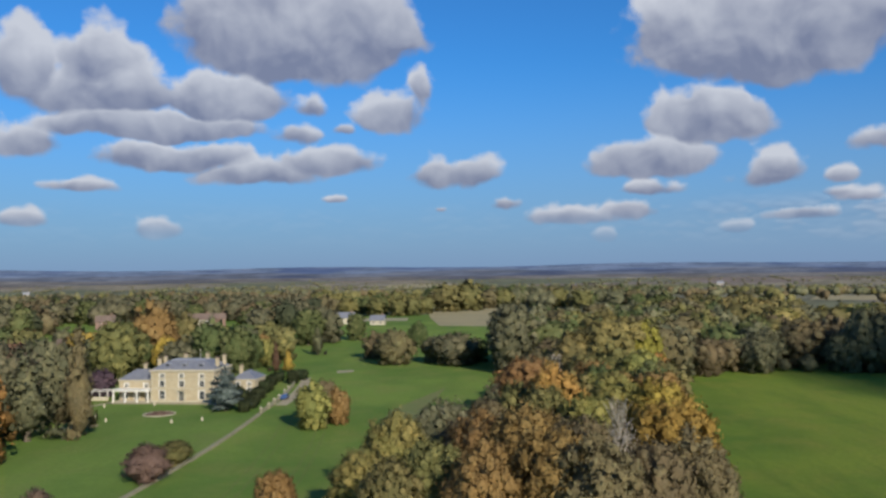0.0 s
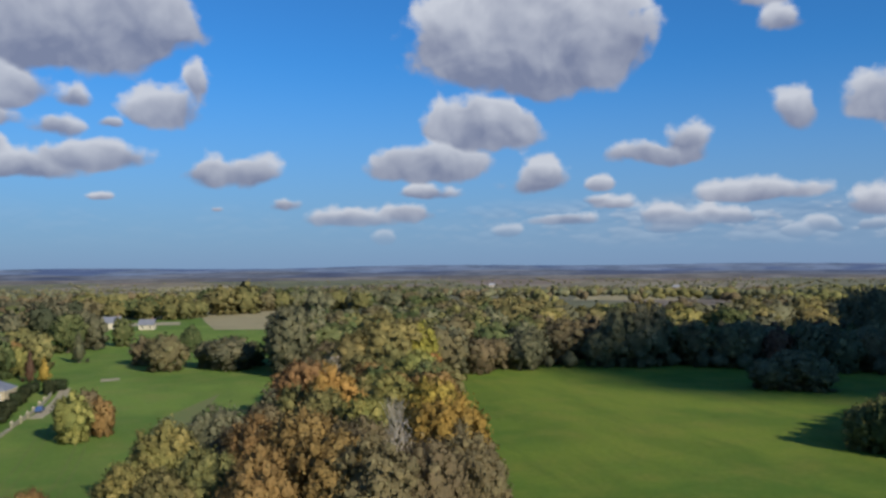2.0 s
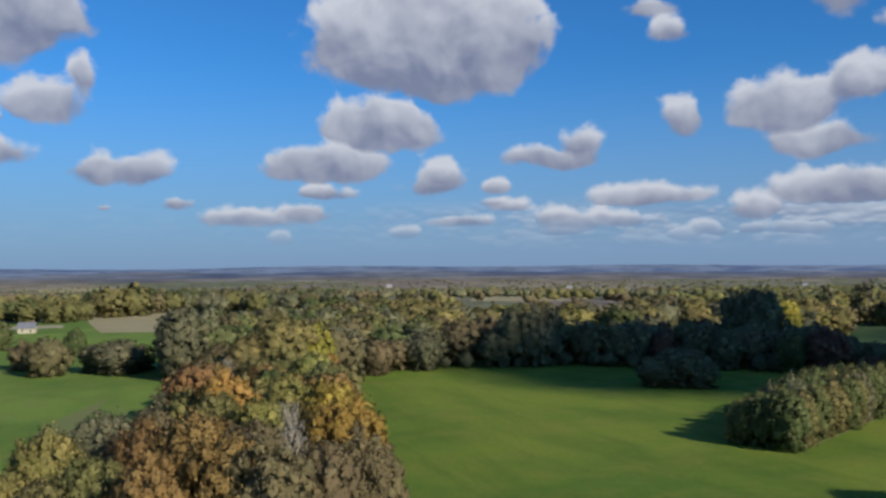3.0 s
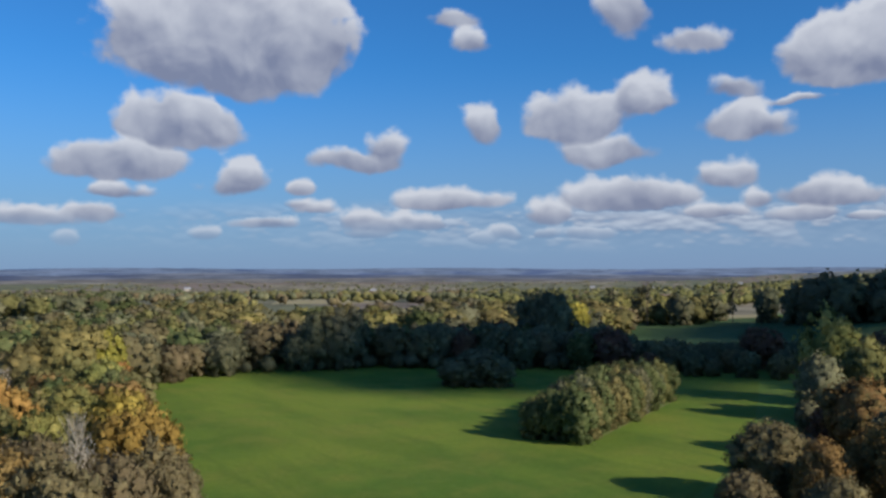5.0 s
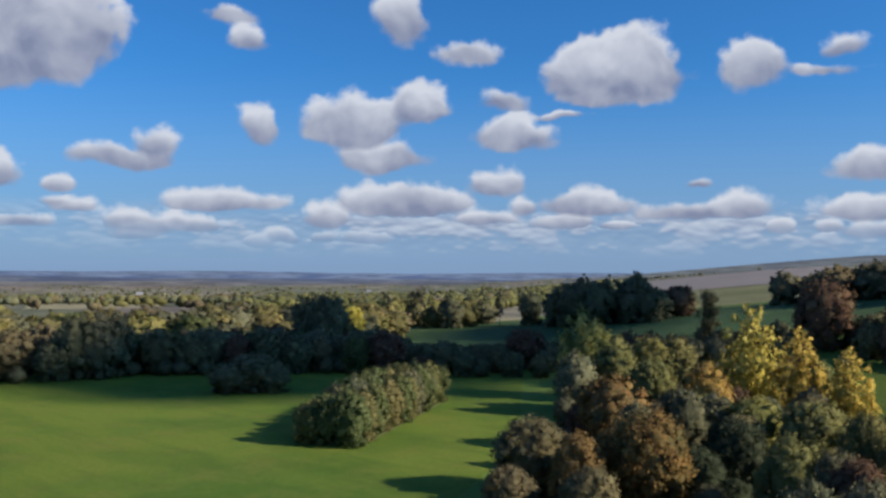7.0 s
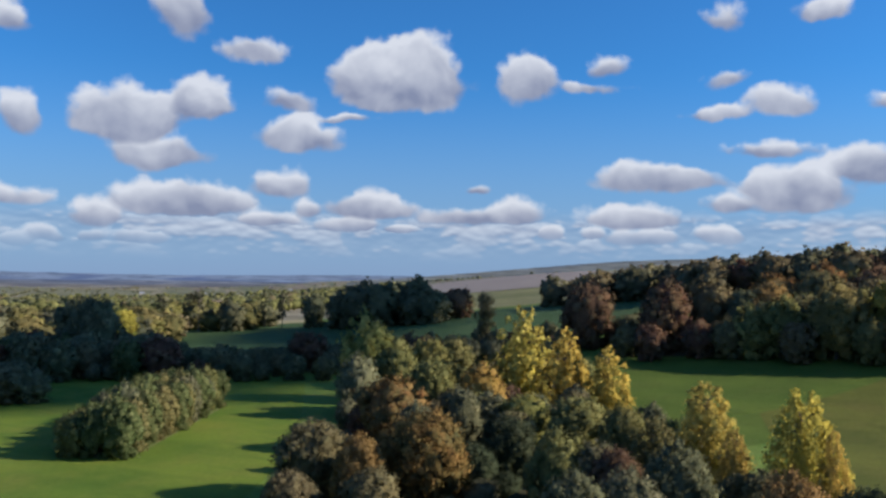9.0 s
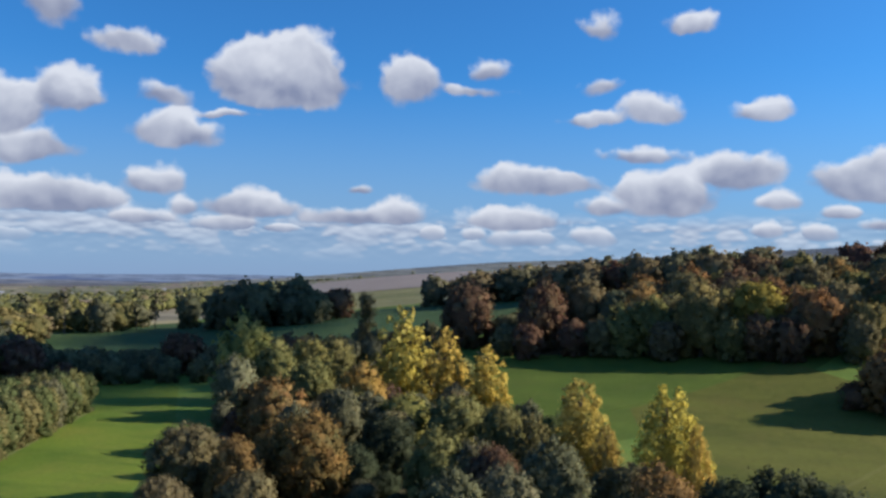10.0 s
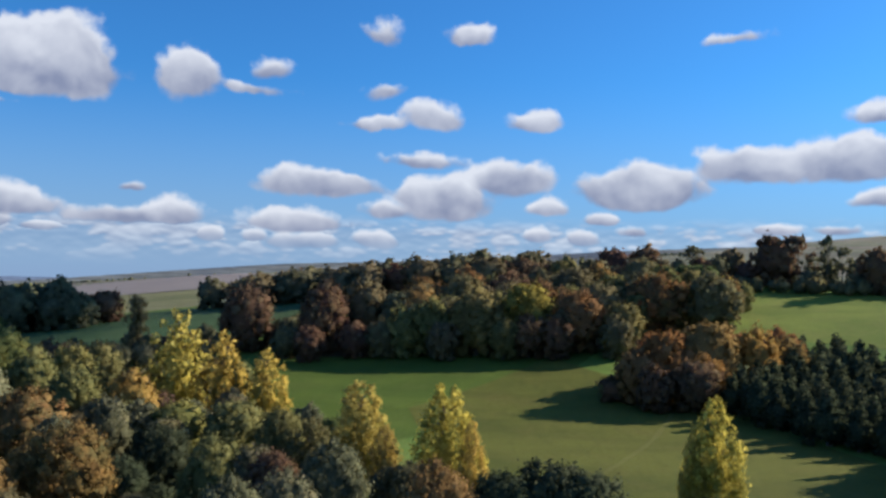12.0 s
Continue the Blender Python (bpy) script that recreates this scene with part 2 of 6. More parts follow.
class Mat:
    """A node material, built step by step."""

    def __init__(self, name):
        self.m = bpy.data.materials.new(name)
        self.m.use_nodes = True
        self.t = self.m.node_tree
        self.t.nodes.clear()
        self.place = self.node("ShaderNodeTexCoord").outputs["Object"]

    def node(self, kind):
        return self.t.nodes.new(kind)

    def link(self, a, b):
        if isinstance(a, (int, float, tuple)):
            b.default_value = a
        else:
            self.t.links.new(a, b)

    def noise(self, scale, detail=4.0, rough=0.55, vec=None, stretch=None):
        vec = vec or self.place
        if stretch:
            mp = self.node("ShaderNodeMapping")
            mp.inputs["Scale"].default_value = stretch
            self.link(vec, mp.inputs[0])
            vec = mp.outputs[0]
        n = self.node("ShaderNodeTexNoise")
        self.link(vec, n.inputs["Vector"])
        n.inputs["Scale"].default_value, n.inputs["Detail"].default_value, n.inputs["Roughness"].default_value = scale, detail, rough
        return n.outputs["Fac"]

    def ramp(self, v, lo, hi, a=0.0, b=1.0):
        n = self.node("ShaderNodeMapRange")
        n.interpolation_type, n.clamp = "SMOOTHSTEP", True
        self.link(v, n.inputs["Value"])
        for k, x in (("From Min", lo), ("From Max", hi), ("To Min", a), ("To Max", b)):
            n.inputs[k].default_value = x
        return n.outputs[0]

    def mix(self, f, a, b, blend="MIX"):
        n = self.node("ShaderNodeMix")
        n.data_type, n.blend_type = "RGBA", blend
        for i, v in ((0, f), (6, a), (7, b)):
            if isinstance(v, tuple) and len(v) == 3:
                v = (*v, 1.0)
            self.link(v, n.inputs[i])
        return n.outputs[2]

    def math(self, op, a, b=0.0):
        n = self.node("ShaderNodeMath")
        n.operation = op
        self.link(a, n.inputs[0])
        self.link(b, n.inputs[1])
        return n.outputs[0]

    def bump(self, height, strength, distance):
        n = self.node("ShaderNodeBump")
        self.link(height, n.inputs["Height"])
        n.inputs["Strength"].default_value, n.inputs["Distance"].default_value = strength, distance
        return n.outputs[0]

    def done(self, colour, rough=0.8, metal=0.0, normal=None, spec=0.3):
        p = self.node("ShaderNodeBsdfPrincipled")
        self.link((*colour, 1.0) if isinstance(colour, tuple) and len(colour) == 3 else colour, p.inputs["Base Color"])
        self.link(rough, p.inputs["Roughness"])
        p.inputs["Metallic"].default_value = metal
        p.inputs["Specular IOR Level"].default_value = spec
        if normal is not None:
            self.link(normal, p.inputs["Normal"])
        o = self.node("ShaderNodeOutputMaterial")
        self.link(p.outputs[0], o.inputs[0])
        self.p = p
        return self.m


def foliage(name, a, b, c):
    """Leaves: a and b by clump, c by leaf, with light that comes through them."""
    k = Mat(name)
    # green leaves are greyed so that the colour carries some of the haze
    grey = 0.14 if a[1] > 0.8 * a[0] and a[0] < 0.2 else 0.03
    a, b, c = (tuple((1 - grey) * v + grey * sum(q) / 3 for v in q) for q in (a, b, c))
    info = k.node("ShaderNodeObjectInfo").outputs["Random"]
    isle = k.node("ShaderNodeNewGeometry").outputs["Random Per Island"]
    where = k.node("ShaderNodeNewGeometry").outputs["Position"]
    col = k.mix(k.ramp(k.noise(0.3, 3.0, vec=where), 0.32, 0.68), a, b)
    col = k.mix(k.ramp(k.noise(0.085, 2.0, vec=where), 0.36, 0.62, 0.45, 0.0), col, tuple(0.66 * v for v in a))
    col = k.mix(k.ramp(isle, 0.45, 1.0, 0.0, 0.6), col, c)
    # crevices between leaf clumps: their shade is darkened into the colour too
    hollows = k.noise(1.7, 4.0, 0.7, vec=where)
    col = k.mix(k.ramp(hollows, 0.38, 0.58, 0.45, 0.0), col, tuple(0.45 * v for v in a))
    vary = k.node("ShaderNodeHueSaturation")
    k.link(k.ramp(info, 0.0, 1.0, 0.485, 0.515), vary.inputs["Hue"])
    value = k.node("ShaderNodeMath")
    value.operation = "MULTIPLY_ADD"
    k.link(isle, value.inputs[0])
    value.inputs[1].default_value, value.inputs[2].default_value = 0.5, 1.08
    k.link(value.outputs[0], vary.inputs["Value"])
    vary.inputs["Saturation"].default_value = 0.96
    k.link(col, vary.inputs["Color"])
    lumps = k.bump(hollows, 0.4, 0.3)
    d, tr, mx = k.node("ShaderNodeBsdfDiffuse"), k.node("ShaderNodeBsdfTranslucent"), k.node("ShaderNodeMixShader")
    k.link(vary.outputs[0], d.inputs[0])
    k.link(lumps, d.inputs["Normal"])
    k.link(vary.outputs[0], tr.inputs[0])
    mx.inputs[0].default_value = 0.3
    k.link(d.outputs[0], mx.inputs[1])
    k.link(tr.outputs[0], mx.inputs[2])
    o = k.node("ShaderNodeOutputMaterial")
    k.link(mx.outputs[0], o.inputs[0])
    return k.m


LEAF = {
    "green": foliage("leaves_green", (0.080, 0.111, 0.034), (0.119, 0.138, 0.044), (0.158, 0.158, 0.055)),
    "dark_green": foliage("leaves_dark_green", (0.112, 0.116, 0.062), (0.150, 0.146, 0.070), (0.172, 0.154, 0.074)),
    "olive": foliage("leaves_olive", (0.138, 0.138, 0.042), (0.183, 0.165, 0.050), (0.222, 0.185, 0.052)),
    "brown_green": foliage("leaves_brown_green", (0.146, 0.120, 0.057), (0.190, 0.148, 0.062), (0.146, 0.134, 0.057)),
    # very dark green: the deep shade among dense firs is put into this colour
    "fir_shade": foliage("needles_fir_shade", (0.050, 0.064, 0.034), (0.066, 0.080, 0.040), (0.084, 0.092, 0.046)),
    "grey_green": foliage("leaves_grey_green", (0.133, 0.139, 0.072), (0.172, 0.172, 0.087), (0.198, 0.173, 0.088)),
    "yellow_green": foliage("leaves_yellow_green", (0.184, 0.190, 0.041), (0.248, 0.224, 0.048), (0.312, 0.252, 0.057)),
    "golden_green": foliage("leaves_golden_green", (0.245, 0.205, 0.036), (0.205, 0.188, 0.040), (0.275, 0.220, 0.040)),
    "gold_olive": foliage("leaves_gold_olive", (0.165, 0.150, 0.045), (0.215, 0.180, 0.048), (0.250, 0.200, 0.050)),
    "golden": foliage("leaves_golden", (0.30, 0.205, 0.038), (0.235, 0.165, 0.040), (0.36, 0.240, 0.046)),
    "gold": foliage("leaves_gold", (0.49, 0.36, 0.058), (0.40, 0.31, 0.056), (0.56, 0.41, 0.075)),
    "golden_brown": foliage("leaves_golden_brown", (0.44, 0.33, 0.070), (0.52, 0.385, 0.068), (0.33, 0.27, 0.075)),
    "yellow": foliage("leaves_yellow", (0.431, 0.324, 0.050), (0.355, 0.272, 0.047), (0.532, 0.390, 0.068)),
    "orange": foliage("leaves_orange", (0.30, 0.170, 0.042), (0.26, 0.17, 0.04), (0.33, 0.185, 0.05)),
    "russet": foliage("leaves_russet", (0.222, 0.132, 0.050), (0.272, 0.160, 0.054), (0.208, 0.140, 0.054)),
    "rust": foliage("leaves_rust", (0.243, 0.091, 0.037), (0.308, 0.125, 0.045), (0.181, 0.096, 0.041)),
    "copper": foliage("leaves_copper", (0.200, 0.104, 0.036), (0.112, 0.104, 0.044), (0.250, 0.146, 0.042)),
    "maroon": foliage("leaves_maroon", (0.131, 0.073, 0.049), (0.169, 0.097, 0.054), (0.117, 0.095, 0.052)),
    "purple": foliage("leaves_purple", (0.071, 0.049, 0.064), (0.094, 0.066, 0.080), (0.109, 0.066, 0.081)),
    "mauve": foliage("twigs_mauve", (0.170, 0.115, 0.088), (0.205, 0.142, 0.106), (0.150, 0.108, 0.076)),
    "blue": foliage("needles_blue", (0.090, 0.126, 0.114), (0.124, 0.160, 0.142), (0.164, 0.194, 0.176)),
    "grey": foliage("twigs_grey", (0.42, 0.37, 0.30), (0.50, 0.44, 0.36), (0.34, 0.30, 0.24)),
}


def bark_material():
    k = Mat("bark")
    n = k.noise(1.5, 5.0, stretch=(3, 3, 0.5))
    return k.done(k.mix(n, (0.07, 0.055, 0.04), (0.17, 0.14, 0.11)), 0.9, normal=k.bump(n, 0.6, 0.05))


BARK = bark_material()


def grass_material(name, a, b, c, streak=None):
    """Pasture: broad stains, mottling, and tufts."""
    k = Mat(name)
    col = k.mix(k.ramp(k.noise(0.014, 4.0, 0.6), 0.4, 0.58), tuple(0.9 * v for v in a), tuple(1.1 * v for v in b))
    col = k.mix(k.ramp(k.noise(0.05, 3.0, 0.5, stretch=(1.0, 0.35, 1.0)), 0.45, 0.62, 0.0, 0.45), col, tuple(0.72 * v for v in a))
    col = k.mix(k.ramp(k.noise(0.07, 5.0, 0.65), 0.42, 0.75, 0.0, 0.7), col, c)
    tuft = k.noise(0.9, 5.0, 0.7)
    col = k.mix(k.ramp(tuft, 0.3, 0.75, 0.0, 0.45), col, tuple(0.55 * v for v in a))
    if streak:
        lines = k.noise(0.25, 3.0, 0.6, stretch=streak)
        col = k.mix(k.ramp(lines, 0.5, 0.72, 0.0, 0.4), col, tuple(0.7 * v for v in a))
    fine = k.noise(4.0, 3.0, 0.7)
    return k.done(col, 0.95, normal=k.bump(k.math("ADD", tuft, fine), 0.5, 0.25), spec=0.1)


GRASS = grass_material("grass_pasture", (0.106, 0.188, 0.036), (0.138, 0.206, 0.040), (0.180, 0.198, 0.056))
FIELD = grass_material("grass_meadow", (0.092, 0.166, 0.024), (0.142, 0.188, 0.026), (0.185, 0.190, 0.038), (1.0, 0.12, 1.0))
HILL_GRASS = grass_material("grass_hill_pasture", (0.094, 0.110, 0.022), (0.115, 0.122, 0.024), (0.132, 0.120, 0.031), (0.3, 1.0, 1.0))
SLOPE_GRASS = grass_material("grass_slope", (0.074, 0.120, 0.020), (0.090, 0.130, 0.022), (0.092, 0.118, 0.026))
# darker than the other fields: some cloud shade is put into this green
DARK_FIELD = grass_material("winter_wheat_shaded", (0.045, 0.088, 0.034), (0.055, 0.098, 0.038), (0.07, 0.095, 0.04), (1.0, 0.2, 1.0))
LIME_FIELD = grass_material("upper_field_grass", (0.152, 0.205, 0.036), (0.180, 0.220, 0.040), (0.198, 0.210, 0.050))
PALE_FIELD = grass_material("pale_field", (0.15, 0.16, 0.07), (0.19, 0.185, 0.09), (0.20, 0.17, 0.10))
LAWN = grass_material("grass_lawn", (0.102, 0.180, 0.037), (0.126, 0.196, 0.041), (0.155, 0.188, 0.054))


def plain_land():
    """Far farmland: a patchwork of fields in greens, straw and ploughed earth, greyer with copses."""
    k = Mat("far_fields")
    v = k.node("ShaderNodeTexVoronoi")
    mp = k.node("ShaderNodeMapping")
    mp.inputs["Scale"].default_value = (0.0028, 0.0016, 1.0)
    k.link(k.place, mp.inputs[0])
    k.link(mp.outputs[0], v.inputs["Vector"])
    v.inputs["Scale"].default_value = 1.0
    sepc = k.node("ShaderNodeSeparateColor")
    k.link(v.outputs["Color"], sepc.inputs[0])
    col = k.mix(sepc.outputs[0], (0.125, 0.142, 0.080), (0.175, 0.172, 0.110))
    col = k.mix(k.ramp(sepc.outputs[1], 0.66, 0.74), col, (0.24, 0.21, 0.15))
    col = k.mix(k.ramp(sepc.outputs[2], 0.84, 0.88), col, (0.20, 0.16, 0.135))
    col = k.mix(k.ramp(k.noise(0.012, 6.0, 0.72), 0.44, 0.58, 0.0, 0.75), col, (0.085, 0.085, 0.06))
    return k.done(col, 0.95, spec=0.1)


FAR_LAND = plain_land()


def mottled(name, a, b, scale, rough=0.85, relief=0.02, fine=6.0, metal=0.0, spec=0.3):
    k = Mat(name)
    n = k.noise(scale, 5.0, 0.6)
    f = k.noise(scale * fine, 4.0, 0.65)
    col = k.mix(k.ramp(n, 0.3, 0.7), a, b)
    col = k.mix(k.ramp(f, 0.35, 0.8, 0.0, 0.4), col, tuple(0.6 * v for v in a))
    return k.done(col, rough, metal, k.bump(k.math("ADD", n, f), 0.5, relief), spec)


WOOD_FLOOR = mottled("leaf_litter", (0.055, 0.05, 0.025), (0.085, 0.07, 0.03), 0.2, 0.95, 0.2)
STUBBLE = mottled("stubble", (0.25, 0.218, 0.118), (0.30, 0.26, 0.142), 0.03, 0.95, 0.1, 12)
PLOUGH = mottled("ploughed_earth", (0.20, 0.168, 0.155), (0.235, 0.198, 0.178), 0.02, 0.95, 0.1, 14)


# ---- the land ----


def ease(a, b, v):
    t = min(1.0, max(0.0, (v - a) / (b - a)))
    return t * t * (3 - 2 * t)


def land(x, y):
    """Height of the ground: a flat park, a down that rises to the east and goes on as a ridge, a vale to the north."""
    r, a = math.hypot(x, y), math.degrees(math.atan2(x, y)) % 360
    if a > 230:
        a -= 360
    back = 1 - ease(150, 220, a)
    down = ease(45, 100, a) * back * (41 * ease(210, 510, r) + 78 * ease(540, 1900, r) * ease(87, 119, a))
    vale = 26 * ease(850, 1900, r) * (1 - ease(42, 66, a)) + 26 * ease(850, 1900, r) * ease(150, 220, a)
    return down + 28 * ease(560, 1500, r) * ease(52, 74, a) * back - vale


def polar(a, d):
    return d * math.sin(radians(a)), d * math.cos(radians(a))


def mesh_of(name, verts, faces, material=None, smooth=False):
    me = bpy.data.meshes.new(name)
    me.from_pydata(verts, [], faces)
    if smooth:
        me.polygons.foreach_set("use_smooth", [True] * len(me.polygons))
    if material:
        me.materials.append(material)
    me.update()
    return me


def build_ground():
    radii = [0.0]
    while radii[-1] < 4950:
        radii.append(radii[-1] + max(6.0, radii[-1] * 0.028))
    n = 300
    verts, faces = [(0.0, 0.0, 0.0)], []
    for r in radii[1:]:
        for i in range(n):
            x, y = polar(360 * i / n, r)
            verts.append((x, y, land(x, y)))
    for i in range(n):
        faces.append((0, 1 + (i + 1) % n, 1 + i))
    for k in range(len(radii) - 2):
        a, b = 1 + k * n, 1 + (k + 1) * n
        for i in range(n):
            j = (i + 1) % n
            faces.append((a + i, a + j, b + j, b + i))
    me = mesh_of("ground", verts, faces, GRASS, True)
    me.materials.append(FAR_LAND)
    far = [1 if (me.vertices[p.vertices[1]].co.xy.length > 640) else 0 for p in me.polygons]
    me.polygons.foreach_set("material_index", far)
    return tagged(new("ground", me), "rolling green park and farmland reaching the horizon", "ground", kind="structure")


ground = build_ground()


def patch(name, corners, cell, up, material, label, category="field"):
    """A sheet of its own that lies on the land inside a convex outline, whose corners go round anticlockwise."""
    xs, ys = [c[0] for c in corners], [c[1] for c in corners]
    nx, ny = int((max(xs) - min(xs)) / cell) + 2, int((max(ys) - min(ys)) / cell) + 2
    bm = bmesh.new()
    grid = [[bm.verts.new((min(xs) + i * cell, min(ys) + j * cell, 0)) for i in range(nx)] for j in range(ny)]
    for j in range(ny - 1):
        for i in range(nx - 1):
            bm.faces.new((grid[j][i], grid[j][i + 1], grid[j + 1][i + 1], grid[j + 1][i]))
    for a, b in zip(corners, corners[1:] + corners[:1]):
        out = Vector((b[1] - a[1], a[0] - b[0], 0))
        bmesh.ops.bisect_plane(bm, geom=bm.verts[:] + bm.edges[:] + bm.faces[:], plane_co=(*a, 0), plane_no=out, clear_outer=True)
    for v in bm.verts:
        v.co.z = land(v.co.x, v.co.y) + up
    me = bpy.data.meshes.new(name)
    bm.to_mesh(me)
    bm.free()
    me.materials.append(material)
    return tagged(new(name, me), label, category, kind="structure")


def around(*points):
    """Corners from azimuth and distance, put into anticlockwise order."""
    c = [polar(a, d) for a, d in points]
    area = sum(p[0] * q[1] - q[0] * p[1] for p, q in zip(c, c[1:] + c[:1]))
    return c if area > 0 else c[::-1]


def far_ridge(name, r, low, top, seed, colour, glow, span=(-75, 165), climb=0.0):
    """A plain backdrop of distance along the horizon, haze painted into its glowing colour; its top in degrees above
    eye level.
    """
    g = random.Random(seed)
    waves = [(g.uniform(0.06, 0.5), g.uniform(0, 6.28), g.uniform(0.3, 1.0)) for _ in range(9)]
    v, f, n = [], [], 480
    for i in range(n + 1):
        a = span[0] + (span[1] - span[0]) * i / n
        e = top + climb * (1.5 * min(max(0.0, a - 57), 18.0) + max(0.0, a - 75)) + 0.07 * sum(w * math.sin(q * a + p) for q, p, w in waves) / 2 + g.uniform(-0.012, 0.012)
        x, y = polar(a, r)
        v += [(x, y, EYE[2] + r * math.tan(radians(low))), (x * 1.01, y * 1.01, EYE[2] + r * math.tan(radians(e)))]
        if i:
            f.append((2 * i - 2, 2 * i, 2 * i + 1, 2 * i - 1))
    # haze, field stripes and dark blue bands are painted, and lit by emission alone
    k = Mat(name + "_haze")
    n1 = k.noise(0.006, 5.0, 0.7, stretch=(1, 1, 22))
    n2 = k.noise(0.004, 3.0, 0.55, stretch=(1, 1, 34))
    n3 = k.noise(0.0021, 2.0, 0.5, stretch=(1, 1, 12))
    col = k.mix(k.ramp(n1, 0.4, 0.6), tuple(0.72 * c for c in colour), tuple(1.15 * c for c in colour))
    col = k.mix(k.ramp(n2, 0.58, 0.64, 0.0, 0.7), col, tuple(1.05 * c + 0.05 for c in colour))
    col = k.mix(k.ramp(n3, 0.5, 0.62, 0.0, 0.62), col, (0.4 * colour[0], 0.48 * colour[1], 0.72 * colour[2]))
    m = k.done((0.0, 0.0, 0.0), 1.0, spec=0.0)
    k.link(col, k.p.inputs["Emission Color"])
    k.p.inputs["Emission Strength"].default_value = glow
    return tagged(new(name, mesh_of(name, v, f, m, True)), "self-lit backdrop of distant hills with haze painted into its colour", "backdrop", kind="structure")


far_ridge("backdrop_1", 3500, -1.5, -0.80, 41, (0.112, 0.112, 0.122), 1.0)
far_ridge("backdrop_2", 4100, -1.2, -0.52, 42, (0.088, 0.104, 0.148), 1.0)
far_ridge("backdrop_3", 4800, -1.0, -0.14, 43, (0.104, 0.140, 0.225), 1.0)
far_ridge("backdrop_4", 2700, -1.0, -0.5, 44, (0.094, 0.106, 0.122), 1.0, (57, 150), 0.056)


# ---- trees ----
rng = np.random.default_rng(7)


def tube(points, radii, sides=6):
    """Rings round a line of points, as verts and faces."""
    verts, faces = [], []
    for k, (p, r) in enumerate(zip(points, radii)):
        d = Vector(points[min(k + 1, len(points) - 1)]) - Vector(points[max(k - 1, 0)])
        q = d.to_track_quat("Z", "Y")
        for i in range(sides):
            a = 2 * math.pi * i / sides
            verts.append(tuple(Vector(p) + q @ Vector((r * math.cos(a), r * math.sin(a), 0))))
        if k:
            o = (k - 1) * sides
            for i in range(sides):
                j = (i + 1) % sides
                faces.append((o + i, o + j, o + sides + j, o + sides + i))
    return verts, faces


def joined(pieces):
    verts, faces = [], []
    for v, f in pieces:
        o = len(verts)
        verts.extend(v)
        faces.extend(tuple(i + o for i in q) for q in f)
    return verts, faces


def trunk_mesh(name, top, spread, limbs, seed, girth=0.035):
    """A tapered trunk with limbs, for a tree of unit height and width."""
    g = random.Random(seed)
    pieces = []
    line, x, y = [], 0.0, 0.0
    for k in range(6):
        line.append((x, y, top * k / 5))
        x, y = x + g.uniform(-0.012, 0.012), y + g.uniform(-0.012, 0.012)
    pieces.append(tube(line, [girth * (1.35 - 0.2 * k) if k else girth * 1.7 for k in range(6)], 8))
    for k in range(limbs):
        z = top * g.uniform(0.35, 0.95)
        a, out, up = g.uniform(0, 6.28), spread * g.uniform(0.55, 0.95), g.uniform(0.05, 0.22)
        p = [(0, 0, z), (0.4 * out * math.cos(a), 0.4 * out * math.sin(a), z + up * 0.6), (out * math.cos(a + 0.15), out * math.sin(a + 0.15), z + up)]
        pieces.append(tube(p, [girth * 0.5, girth * 0.32, girth * 0.08], 5))
    return mesh_of(name, *joined(pieces), None, True)


def ico(level):
    bm = bmesh.new()
    bmesh.ops.create_icosphere(bm, subdivisions=level, radius=1.0)
    v, f = np.array([v.co[:] for v in bm.verts]), np.array([[v.index for v in f.verts] for f in bm.faces])
    bm.free()
    return v, f


ICO_V, ICO_A = ico(1)
ICO_F = [tuple(f) for f in ICO_A.tolist()]
BALL_V, BALL_A = ico(2)


def unit(v):
    return v / (np.linalg.norm(v, axis=1)[:, None] + 1e-9)


def sprays(centres, normals, size, lie=0.5):
    """Small leaf sprays, one pointed triangle each, that face about the given ways."""
    n = len(centres)
    w = unit(normals + rng.normal(0, lie, (n, 3)))
    s = unit(np.cross(w, rng.normal(0, 1, (n, 3))))
    t = np.cross(w, s)
    k = size * rng.uniform(0.7, 1.45, (n, 1))
    l = k * rng.uniform(0.8, 1.5, (n, 1))
    return np.stack([centres - k * s - 0.5 * l * t, centres + k * s - 0.5 * l * t, centres + l * t + 0.15 * k * w], 1).reshape(-1, 3)


